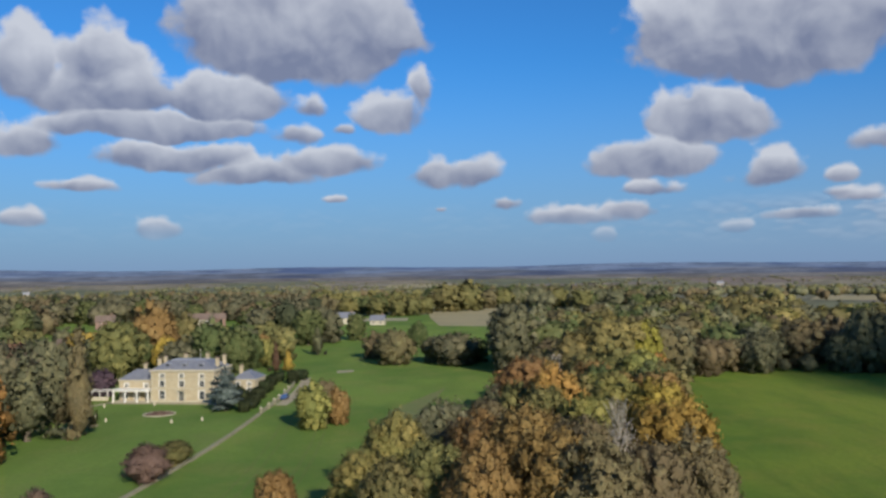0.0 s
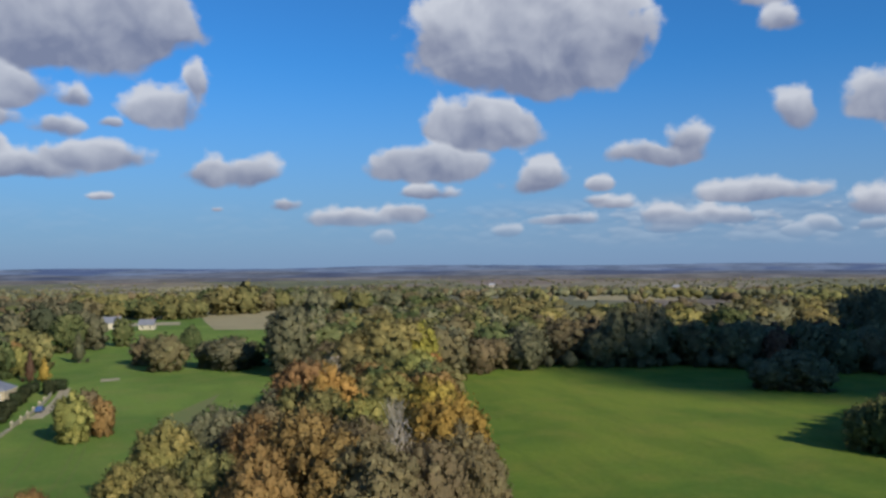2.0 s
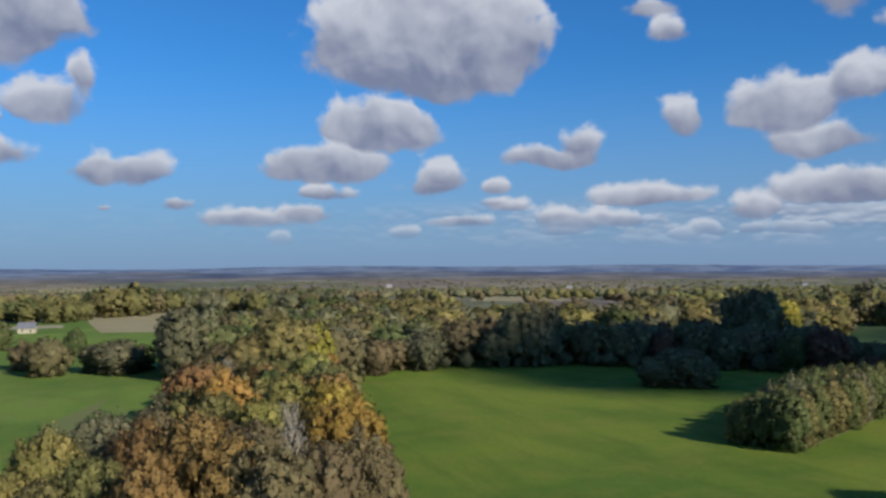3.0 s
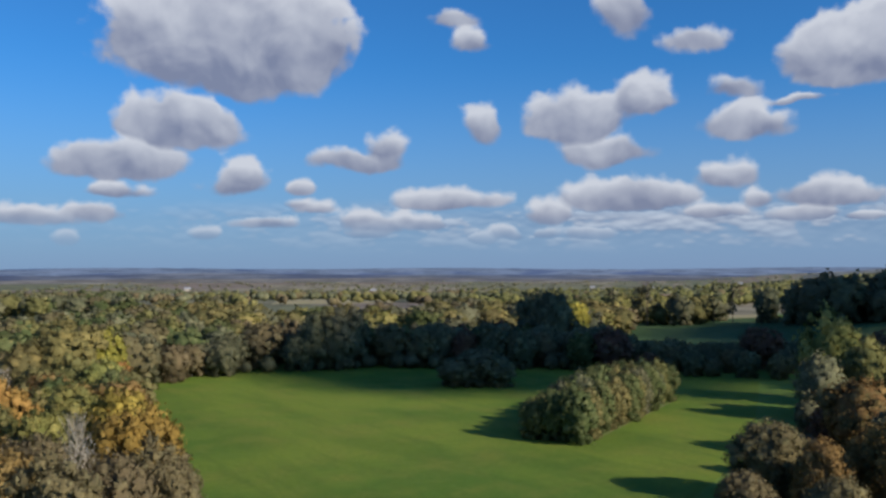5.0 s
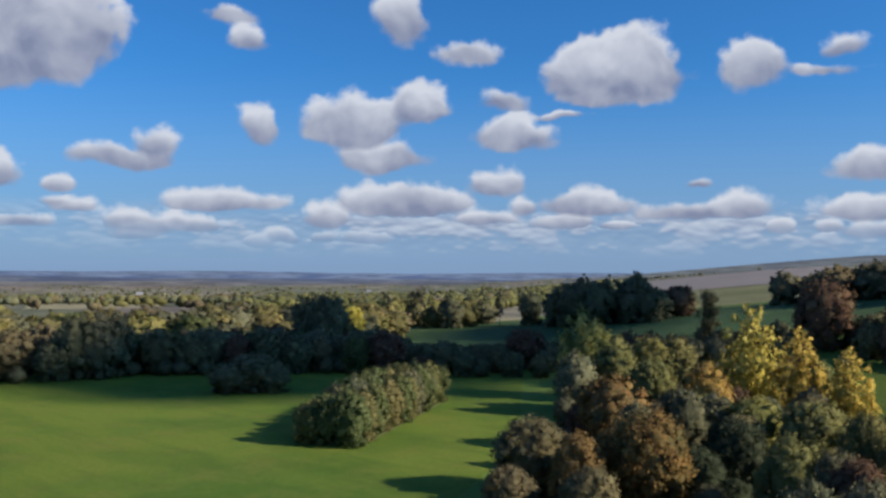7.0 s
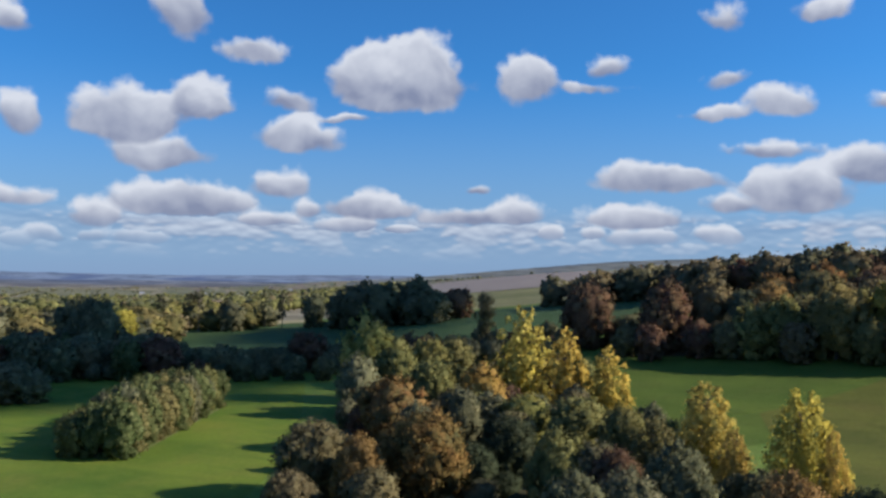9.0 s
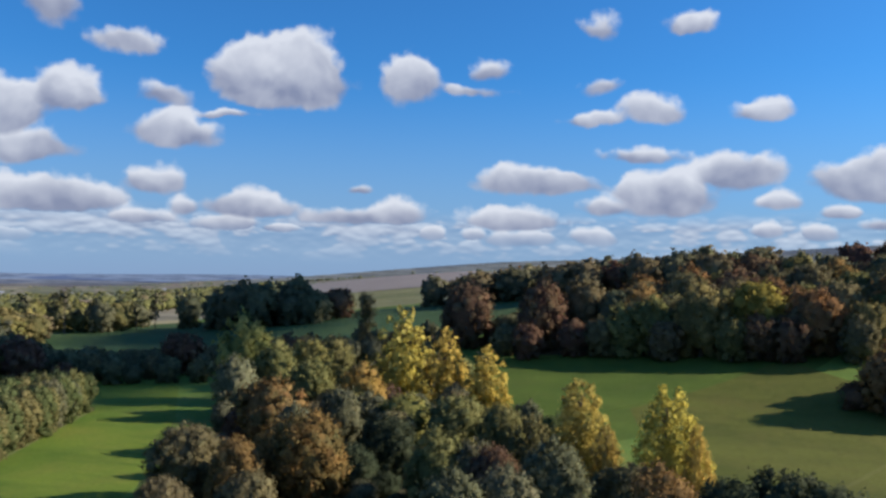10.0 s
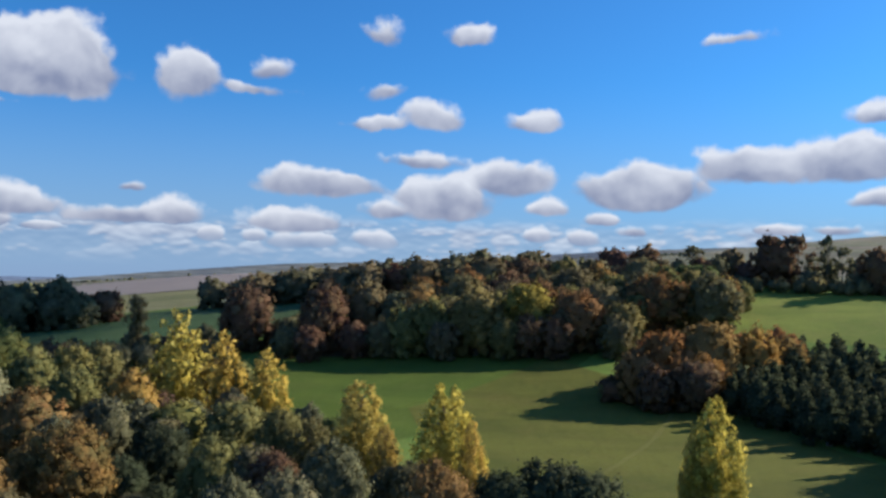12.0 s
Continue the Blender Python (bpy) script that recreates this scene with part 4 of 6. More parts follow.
tree("broad", "dark_green", 457.0, 248.2, 26.5, 27.3)
tree("broad", "dark_green", 443.8, 230.4, 20.9, 19.7)
tree("broad", "dark_green", 442.4, 291.9, 21.7, 20.9)
tree("broad", "maroon", 268.8, 191.4, 14.5, 15.1)
tree("broad", "yellow_green", 223.6, 136.5, 22.9, 12.0)
tree("broad", "grey_green", 196.5, 123.3, 15.7, 9.1)
tree("broad", "olive", 208.7, 118.5, 18.1, 12.6)
tree("broad", "yellow_green", 226.3, 117.5, 18.3, 10.0)
tree("broad", "copper", 162.9, 93.8, 15.6, 14.8)
tree("broad", "olive", 199.7, 103.7, 15.4, 13.3)
tree("broad", "orange", 196.5, 87.3, 14.9, 8.5)
tree("broad", "dark_green", 171.7, 81.3, 13.2, 10.0)
tree("broad", "dark_green", 145.5, 77.8, 12.5, 8.7)
tree("broad", "brown_green", 122.8, 86.1, 12.3, 12.8)
tree("broad", "russet", 118.8, 74.0, 12.0, 8.3)
tree("broad", "copper", 126.9, 65.9, 14.8, 12.4)
tree("broad", "russet", 130.5, 74.0, 11.8, 8.9)
tree("broad", "olive", 186.8, 84.3, 10.2, 10.8)
tree("pine", "brown_green", 316.0, 138.5, 24.6, 8.1)
tree("pine", "brown_green", 315.3, 140.1, 25.3, 9.0)
tree("lime", "golden_brown", 237.5, 92.8, 27.8, 17.5)
tree("lime", "gold", 232.3, 77.9, 22.8, 13.5)
tree("lime", "gold", 227.1, 64.3, 18.9, 12.5)
tree("broad", "maroon", 336.4, 103.5, 25.3, 19.4)
tree("broad", "maroon", 330.3, 71.8, 25.2, 15.5)
tree("broad", "olive", 242.7, 118.3, 17.1, 14.2)
tree("broad", "yellow_green", 181.9, 70.2, 11.4, 12.8)
tree("broad", "olive", 176.2, 56.5, 12.5, 14.6)
tree("broad", "dark_green", 183.7, 79.2, 10.5, 10.5)
tree("broad", "olive", 166.4, 43.6, 12.5, 9.0)
tree("broad", "olive", 132.5, 45.2, 12.3, 10.1)
tree("broad", "maroon", 130.3, 35.4, 11.5, 8.9)
tree("lime", "olive", 156.1, 35.3, 13.0, 9.4)
tree("lime", "golden_brown", 163.7, 27.8, 18.8, 12.0)
tree("lime", "golden_brown", 148.6, 20.7, 13.5, 5.9)
tree("lime", "gold", 145.6, 10.2, 20.6, 12.0)
tree("lime", "gold", 137.9, 5.5, 16.1, 5.4)
tree("broad", "dark_green", 134.1, 40.1, 11.2, 8.3)
# two crowns coloured darker to stand in for deep shade in the copse
tree("broad", "fir_shade", 152.8, 62.3, 11.1, 10.8)
tree("broad", "fir_shade", 136.6, 61.9, 8.6, 8.9)
tree("broad", "dark_green", 127.5, 25.5, 13.0, 6.8)
tree("broad", "grey_green", 111.3, 28.8, 12.6, 6.8)
tree("broad", "dark_green", 104.6, 34.2, 12.6, 6.5)
tree("broad", "fir_shade", 115.8, -6.7, 14.0, 12.9)
tree("broad", "fir_shade", 114.0, 0.4, 13.0, 12.0)
tree("broad", "fir_shade", 114.5, -10.7, 13.0, 11.0)
tree("broad", "russet", 111.7, 8.3, 13.8, 5.1)
tree("lime", "gold", 144.1, -33.8, 19.9, 9.0)
tree("lime", "golden_brown", 143.8, -30.4, 15.8, 4.2)
tree("broad", "rust", 263.7, -47.5, 20.3, 19.3)
tree("broad", "russet", 259.1, -38.6, 16.1, 13.7)
tree("broad", "russet", 268.3, -60.2, 22.0, 19.8)
tree("broad", "orange", 274.8, -75.4, 18.0, 16.8)
tree("broad", "russet", 281.6, -87.8, 14.5, 13.5)
tree("broad", "maroon", 251.5, -42.2, 12.7, 11.7)
tree("broad", "maroon", 252.4, -53.5, 14.2, 15.2)
tree("shrub", "maroon", 263.5, -32.5, 8.5, 13.0)
tree("broad", "golden_green", 328.0, -7.5, 24.5, 22.0)
tree("broad", "gold_olive", 323.0, 12.0, 23.0, 20.0)
tree("broad", "russet", 326.0, -26.0, 22.0, 20.0)
tree("broad", "olive", 324.0, 30.0, 20.0, 18.0)
tree("broad", "gold_olive", 324.0, -42.0, 18.0, 17.0)
tree("broad", "brown_green", 349.9, 9.1, 20.1, 16.1)
tree("broad", "brown_green", 361.5, 19.0, 23.0, 14.2)
tree("broad", "russet", 344.3, -22.3, 18.0, 13.6)
tree("broad", "brown_green", 350.1, -36.2, 19.9, 23.1)
tree("broad", "olive", 346.2, -51.3, 17.0, 13.8)
tree("broad", "dark_green", 335.5, -17.5, 15.6, 13.2)
tree("broad", "grey_green", 333.2, 34.9, 17.1, 13.2)
tree("broad", "dark_green", 342.1, 45.0, 20.2, 13.6)
tree("broad", "brown_green", 347.3, 57.3, 24.3, 13.8)
tree("broad", "maroon", 332.6, 70.4, 24.6, 15.6)
tree("broad", "yellow_green", 396.7, -51.1, 11.7, 15.7)
tree("broad", "green", 420.7, -88.9, 15.1, 25.4)
tree("broad", "yellow", 407.8, -100.3, 11.4, 11.0)
tree("broad", "olive", 374.0, -67.3, 8.5, 19.9)
tree("broad", "olive", 380.6, -85.3, 9.2, 20.5)
tree("broad", "olive", 387.0, -101.2, 12.4, 13.1)
tree("pine", "dark_green", 469.8, 14.2, 21.7, 12.3)
tree("pine", "dark_green", 470.0, 4.9, 17.7, 15.4)
tree("broad", "maroon", 464.9, -8.8, 16.3, 18.3)
tree("conifer", "dark_green", 474.0, -30.5, 17.2, 10.6)
tree("conifer", "dark_green", 476.3, -39.8, 16.1, 12.5)
tree("broad", "maroon", 486.6, -57.8, 19.2, 19.3)
tree("broad", "maroon", 484.3, -74.6, 19.7, 19.3)
tree("pine", "dark_green", 470.0, -97.7, 20.6, 22.0)
tree("broad", "brown_green", 465.8, -115.9, 18.9, 18.9)
tree("broad", "maroon", 450.3, -134.6, 26.4, 24.7)
tree("pine", "maroon", 447.0, -145.3, 26.3, 18.5)
tree("pine", "dark_green", 437.8, -156.6, 26.5, 12.2)
tree("pine", "dark_green", 435.6, -162.6, 20.4, 13.4)
tree("broad", "maroon", 416.4, -170.7, 21.5, 17.7)

# ---- woods: every tree stands by itself ----
wood([(-3, 108), (-2.5, 132), (0.5, 146), (3.4, 172), (4.6, 215), (5.5, 262), (7, 300), (10, 300), (13.8, 268), (14.9, 220), (16.9, 160), (18.3, 108)], 12.5, 11, 14,
     blend(brown_green=3, olive=3, russet=2, green=2, yellow_green=2), 11, "trees of the near wood", wide=(0.9, 1.2))
wood([(5.2, 318), (14.5, 285), (19, 315), (19, 420), (16, 520), (5.5, 480)], 15, 13, 18,
     blend(dark_green=1, green=4, grey_green=4, brown_green=3, olive=3), 12, "dense green autumn wood behind the park", mass="distant_wood", wide=(0.95, 1.3))
wood([(18.5, 318), (23, 328), (27.5, 332), (27.5, 398), (19, 395)], 11.5, 13, 17,
     blend(grey_green=3, olive=3, brown_green=3, green=2), 38, "trees beside the meadow's far corner", wide=(0.9, 1.15))
wood([(27.5, 332), (30, 332), (36, 325), (43, 318), (46, 312), (46, 380), (40, 395), (30, 400), (27.5, 398)], 11.5, 12, 15.5,
     blend(dark_green=5, brown_green=2, green=2, maroon=1), 13, "trees along the far side of the meadow", wide=(0.9, 1.15))
wood([(46, 312), (50, 305), (57, 305), (57, 345), (49, 372), (46, 380)], 10.5, 7.5, 10,
     blend(dark_green=5, brown_green=3, maroon=1), 40, "low trees along the far side of the meadow", wide=(1.0, 1.3))
wood([(14, 520), (20, 425), (30, 425), (44, 420), (47, 520), (44, 640), (34, 640), (32, 540), (23, 540), (20, 680), (14, 640)], 18, 12, 18,
     blend(gold_olive=4, olive=4, brown_green=1, green=3, yellow_green=2, grey_green=2), 14, "yellowing autumn wood beyond the meadow", mass="distant_wood", wide=(1.2, 1.6))
wood([(53, 122), (54, 160), (57, 225), (58.5, 300), (66, 305), (72, 300), (73, 262), (75, 228), (80, 190), (87, 150), (91, 118), (84, 112), (79, 138), (73, 172), (64, 180), (61, 150), (58, 118)], 13.5, 6.5, 10,
     blend(dark_green=4, green=2, brown_green=4, olive=3, maroon=1), 15, "trees of the copse", wide=(0.9, 1.2))
wood([(57, 318), (66, 325), (75, 335), (76, 372), (66, 372), (57, 362)], 10, 7.5, 10.5,
     blend(dark_green=4, maroon=2, brown_green=2), 16, "trees of the copse's far edge")
wood([(73, 334), (82, 328), (82.5, 385), (76, 372)], 10.5, 8.5, 12,
     blend(dark_green=4, brown_green=4, maroon=2), 41, "lower trees above the pasture", wide=(0.95, 1.2), own=430)
wood([(82, 328), (90, 327), (97, 330), (103, 352), (105, 392), (100, 420), (90, 402), (82.5, 385)], 12.5, 16, 23,
     blend(dark_green=1, brown_green=4, copper=2, olive=3, gold_olive=3, russet=2, maroon=1), 17, "trees above the pasture", wide=(0.85, 1.1), own=430)
wood([(69.8, 590), (71, 560), (80, 470), (88, 455), (93, 470), (92, 520), (82, 540), (74, 610)], 14, 16, 22,
     blend(dark_green=4, brown_green=3, maroon=1), 18, "dark trees along the ridge", mass="distant_wood", wide=(0.95, 1.3))
wood([(56, 520), (62, 500), (65, 520), (65, 590), (58, 600)], 13, 15, 20,
     blend(dark_green=5, maroon=1), 19, "dark wood beyond the field", mass="distant_wood", wide=(0.95, 1.3))
wood([(93, 462), (105, 466), (114, 452), (116, 480), (104, 492), (93, 486)], 10.5, 10, 16,
     [("broad", "dark_green"), ("broad", "maroon"), ("broad", "brown_green"), ("pine", "dark_green")], 20, "trees on the hilltop", wide=(0.9, 1.2), own=520)
wood([(97.5, 262), (103, 262), (106, 285), (108, 310), (104, 318), (98.5, 290)], 8.5, 12, 16,
     blend(russet=3, rust=2, orange=1, maroon=1), 21, "beeches of the clump")
wood([(103.5, 260), (109, 231), (116, 219), (117, 292), (110, 318), (106, 296)], 3.9, 11, 14, [("conifer", "fir_shade")], 22, "firs of the plantation", wide=(1.5, 1.8), own=258)
wood([(-30, 500), (-25, 500), (-23.5, 610), (-13.5, 610), (-12, 480), (-8, 540), (-8, 700), (-14, 800), (-32, 800)], 18, 13, 18,
     blend(dark_green=8, fir_shade=2, brown_green=2, green=2), 23, "dark green trees about the village", mass="distant_wood", wide=(0.95, 1.3))
wood([(-30, 330), (-21, 300), (-15, 315), (-10, 350), (-12, 420), (-20, 425), (-30, 440)], 15, 10, 15,
     blend(green=3, olive=3, dark_green=2, russet=1, golden=1), 24, "trees behind the house")
wood([(-7.5, 640), (-1, 620), (-1, 760), (-9, 780)], 19, 13, 17, blend(olive=2, gold_olive=2, green=3, brown_green=2), 25, "olive autumn trees beyond the park", mass="distant_wood", wide=(0.95, 1.3))
wood([(-1, 770), (14, 660), (14, 900), (-1, 900)], 21, 14, 18, blend(olive=2, green=3, brown_green=2, grey_green=4), 26, "olive and green trees beyond the park", mass="distant_wood", wide=(0.95, 1.3))
wood([(44, 560), (52, 560), (52, 690), (46, 720)], 19, 14, 18, blend(gold_olive=2, olive=2, yellow_green=2, dark_green=1), 27, "yellow and olive autumn wood", mass="distant_wood", wide=(0.95, 1.3))
wood([(-32, 200), (-26, 205), (-25, 262), (-32, 270)], 10, 14, 19, blend(dark_green=4, green=1, maroon=1), 28, "trees beside the lawn")

# trees added past the right edge of view, to throw shade on the pasture
wood([(113.5, 200), (124, 180), (127, 240), (114.5, 236)], 7, 15, 18, [("conifer", "fir_shade"), ("broad", "dark_green")], 29, "tall dark trees at the plantation's end")

wood([(75, 325), (84, 317), (97.5, 318), (97.8, 329), (84, 327), (75, 333)], 8, 12, 18, [("broad", "maroon"), ("broad", "brown_green"), ("broad", "olive")], 30, "bushes along the pasture's edge", wide=(0.9, 1.1))
wood([(18.8, 312), (30, 325), (44, 316), (56, 300), (56.5, 307), (44, 324), (30, 333), (18.8, 320)], 7, 4, 7, [("shrub", "dark_green")], 35, "bushes along the meadow's edge", wide=(1.1, 1.5))

wood([(103.5, 447), (109, 444), (116, 440), (116, 447), (109, 452), (103.5, 455)], 4.5, 6, 9.5, [("shrub", "dark_green"), ("shrub", "brown_green")], 36, "dark bushes along the edge of the hilltop field", wide=(1.0, 1.5), mass="hilltop_bushes")


# added dark shrubs that stand for the deep shade in this hollow
wood([(61.5, 118), (64, 172), (72, 166), (78, 134), (83, 110), (72, 106)], 7, 3, 5, [("shrub", "fir_shade"), ("shrub", "dark_green")], 42, "dark bushes in the hollow of the copse", wide=(1.3, 1.7))


# ---- the copse on the meadow: a dense row of limes ----
def hedge_copse():
    g = random.Random(3)
    a, b = Vector((129.8, 135.4)), Vector((190, 165))
    side = (b - a).normalized().yx * Vector((-1, 1))
    for i in range(12):
        for j in range(3):
            p = a.lerp(b, i / 11) + side * (2.2 + 5.2 * j) + Vector((g.uniform(-0.7, 0.7), g.uniform(-0.7, 0.7)))
            tree("broad", g.choice(("green", "green", "green", "green", "olive", "dark_green")), p.x, p.y, g.uniform(10.2, 11.6) * (0.8 if j == 2 and i < 3 else 1.0), g.uniform(7.5, 9.0), "trees of the meadow copse")


hedge_copse()


# ---- far woods and hedges, past counting ----
def far_woods(name, count, near, reach, seed, low, high, colour, label, az=(-40, 125), clump=0.5):
    g = np.random.default_rng(seed)
    vs, fs, o = [], [], 0
    lines = [(g.uniform(*az), near * (reach / near) ** g.random(), g.uniform(0, 3.14)) for _ in range(max(6, count // 30))]
    for k in range(count):
        if g.random() < clump:
            a, d = g.uniform(*az), near * (reach / near) ** g.random()
            x, y = polar(a, d)
        else:
            a, d, turn = lines[int(g.integers(len(lines)))]
            x, y = polar(a, d)
            s = g.normal(0, 0.09) * d
            x, y = x + s * math.cos(turn), y + s * math.sin(turn)
        if not az[0] <= math.degrees(math.atan2(x, y)) <= az[1]:
            continue
        h = g.uniform(low, high)
        w = h * g.uniform(0.5, 0.9)
        z = land(x, y)
        for _ in range(2):
            v = ICO_V * (1 + g.normal(0, 0.2, (len(ICO_V), 1))) * (w * g.uniform(0.5, 0.8), w * g.uniform(0.5, 0.8), h * 0.42)
            v = v + (x + g.normal(0, 0.4) * w, y + g.normal(0, 0.4) * w, z + h * g.uniform(0.4, 0.6))
            vs.append(v)
            fs.extend(tuple(i + o for i in f) for f in ICO_F)
            o += len(v)
    me = mesh_of(name, np.concatenate(vs).tolist(), fs, LEAF[colour], True)
    return tagged(new(name, me), label, "woods", kind="stuff")


far_woods("far_woods", 550, 900, 1700, 31, 8, 13, "olive", "distant olive and yellow autumn woods on the plain", az=(-40, 58))
far_woods("far_hedges", 2600, 1200, 3400, 32, 4, 8, "grey_green", "distant dark hedgerows and copses between fields", az=(-40, 62), clump=0.15)
far_woods("far_copses", 600, 820, 1900, 33, 8, 13, "brown_green", "distant brownish green copses", az=(-40, 60), clump=0.2)
far_woods("plain_woods", 1300, 800, 2300, 61, 6, 11, "olive", "distant olive green trees and copses on the plain", az=(36, 60), clump=0.35)
far_woods("plain_copses", 800, 850, 2300, 62, 6, 11, "dark_green", "distant dark green trees and copses on the plain", az=(34, 61), clump=0.35)
far_woods("vale_woods", 1500, 1000, 2450, 63, 6, 11, "grey_green", "distant grey-green trees and hedges in the vale", az=(-32, 38), clump=0.2)
far_woods("ridge_copses", 200, 1400, 2400, 34, 4, 7, "dark_green", "distant dark copses on the ridge", az=(62, 112), clump=0.05)


# ---- cumulus behind and above the flight; the shade of the first two lies on the woods ----
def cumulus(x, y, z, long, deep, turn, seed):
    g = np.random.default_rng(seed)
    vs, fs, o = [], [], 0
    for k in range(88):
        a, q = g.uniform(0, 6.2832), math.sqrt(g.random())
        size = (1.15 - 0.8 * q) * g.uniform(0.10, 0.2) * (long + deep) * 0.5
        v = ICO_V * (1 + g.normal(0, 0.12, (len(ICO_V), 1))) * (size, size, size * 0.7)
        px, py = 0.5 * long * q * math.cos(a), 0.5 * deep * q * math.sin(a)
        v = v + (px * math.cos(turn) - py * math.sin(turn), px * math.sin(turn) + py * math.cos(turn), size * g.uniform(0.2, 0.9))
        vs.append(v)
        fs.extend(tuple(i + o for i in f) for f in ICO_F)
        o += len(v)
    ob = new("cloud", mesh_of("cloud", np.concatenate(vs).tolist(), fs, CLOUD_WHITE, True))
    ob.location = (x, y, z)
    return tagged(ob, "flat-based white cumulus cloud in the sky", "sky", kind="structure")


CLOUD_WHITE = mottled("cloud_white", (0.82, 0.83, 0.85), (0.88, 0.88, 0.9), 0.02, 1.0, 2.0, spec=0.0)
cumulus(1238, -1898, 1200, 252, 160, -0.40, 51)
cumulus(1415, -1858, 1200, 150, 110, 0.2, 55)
# three more unseen clouds, added only to fill the sky behind
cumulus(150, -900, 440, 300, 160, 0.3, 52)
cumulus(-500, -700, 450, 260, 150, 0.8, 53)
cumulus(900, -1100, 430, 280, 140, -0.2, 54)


# ---- the country house and its garden ----


def stone_material():
    """Honey-coloured ashlar with soft courses and weathering."""
    k = Mat("honey_stone")
    n = k.noise(0.6, 5.0, 0.6)
    course = k.noise(1.2, 2.0, 0.5, stretch=(0.6, 0.6, 3.2))
    col = k.mix(k.ramp(n, 0.3, 0.7), (0.335, 0.285, 0.19), (0.405, 0.35, 0.245))
    col = k.mix(k.ramp(course, 0.5, 0.75, 0.0, 0.35), col, (0.27, 0.22, 0.14))
    return k.done(col, 0.9, normal=k.bump(k.math("ADD", n, course), 0.4, 0.03))


STONE = stone_material()
PALE_STONE = mottled("pale_dressed_stone", (0.40, 0.36, 0.27), (0.47, 0.43, 0.33), 1.0, 0.85)
WHITE = mottled("white_paint", (0.62, 0.61, 0.57), (0.70, 0.69, 0.65), 0.8, 0.5, 0.004)
SLATE = mottled("blue_grey_slate", (0.13, 0.14, 0.17), (0.18, 0.19, 0.22), 0.7, 0.5, 0.03, 8)
LEAD = mottled("lead_sheet", (0.24, 0.25, 0.28), (0.30, 0.31, 0.34), 0.5, 0.45, 0.01)
BRICK = mottled("red_brick", (0.20, 0.130, 0.105), (0.25, 0.165, 0.13), 0.8, 0.9, 0.02)
CLAY = mottled("clay_roof_tiles", (0.13, 0.095, 0.08), (0.17, 0.125, 0.10), 0.5, 0.85, 0.04)
GRAVEL = mottled("pale_gravel", (0.27, 0.24, 0.16), (0.34, 0.30, 0.21), 0.5, 0.95, 0.03, 9)
SOIL = mottled("bed_soil", (0.14, 0.10, 0.07), (0.22, 0.16, 0.11), 1.2, 0.95, 0.05)
DRY_GRASS = mottled("dry_grass", (0.115, 0.145, 0.042), (0.15, 0.152, 0.052), 0.15, 0.95, 0.1)
YEW = foliage("yew_needles", (0.030, 0.042, 0.018), (0.042, 0.052, 0.02), (0.06, 0.07, 0.03))


def glass_material():
    k = Mat("window_glass")
    m = k.done((0.03, 0.035, 0.04), 0.08, spec=0.6)
    return m


GLASS = glass_material()
OLD_WALL = mottled("lichened_stone", (0.20, 0.19, 0.125), (0.27, 0.25, 0.17), 0.6, 0.95, 0.05)


def box(x0, x1, y0, y1, z0, z1):
    v = [(x, y, z) for z in (z0, z1) for y in (y0, y1) for x in (x0, x1)]
    return v, [(0, 2, 3, 1), (4, 5, 7, 6), (0, 1, 5, 4), (2, 6, 7, 3), (0, 4, 6, 2), (1, 3, 7, 5)]


def solid(name, pieces, material, parent, label="", bevel=0.0):
    """One mesh from several pieces, under its thing."""
    v, f = joined(pieces)
    me = mesh_of(name, v, f)
    if bevel:
        bm = bmesh.new()
        bm.from_mesh(me)
        bmesh.ops.bevel(bm, geom=bm.edges[:], offset=bevel, segments=1, affect="EDGES")
        bm.to_mesh(me)
        bm.free()
    return part(name, me, material, parent, label)


def pierced(x0, x1, z0, z1, y0, y1, holes):
    """A wall in boxes that leaves its openings (x0, x1, z0, z1) free."""
    xs = sorted({x0, x1, *(v for h in holes for v in h[:2])})
    zs = sorted({z0, z1, *(v for h in holes for v in h[2:])})
    out = []
    for a, b in zip(xs, xs[1:]):
        for c, d in zip(zs, zs[1:]):
            if not any(h[0] <= (a + b) / 2 <= h[1] and h[2] <= (c + d) / 2 <= h[3] for h in holes):
                out.append(box(a, b, y0, y1, c, d))
    return out


def hip_roof(x0, x1, y0, y1, z, rise, inset, flat=0.0):
    """A hipped roof: sloping sides up to a ridge or a flat top."""
    v = [(x0, y0, z), (x1, y0, z), (x1, y1, z), (x0, y1, z)]
    v += [(x0 + inset, y0 + inset, z + rise), (x1 - inset, y0 + inset, z + rise), (x1 - inset, y1 - inset, z + rise), (x0 + inset, y1 - inset, z + rise)]
    return v, [(0, 1, 5, 4), (1, 2, 6, 5), (2, 3, 7, 6), (3, 0, 4, 7), (4, 5, 6, 7), (3, 2, 1, 0)]


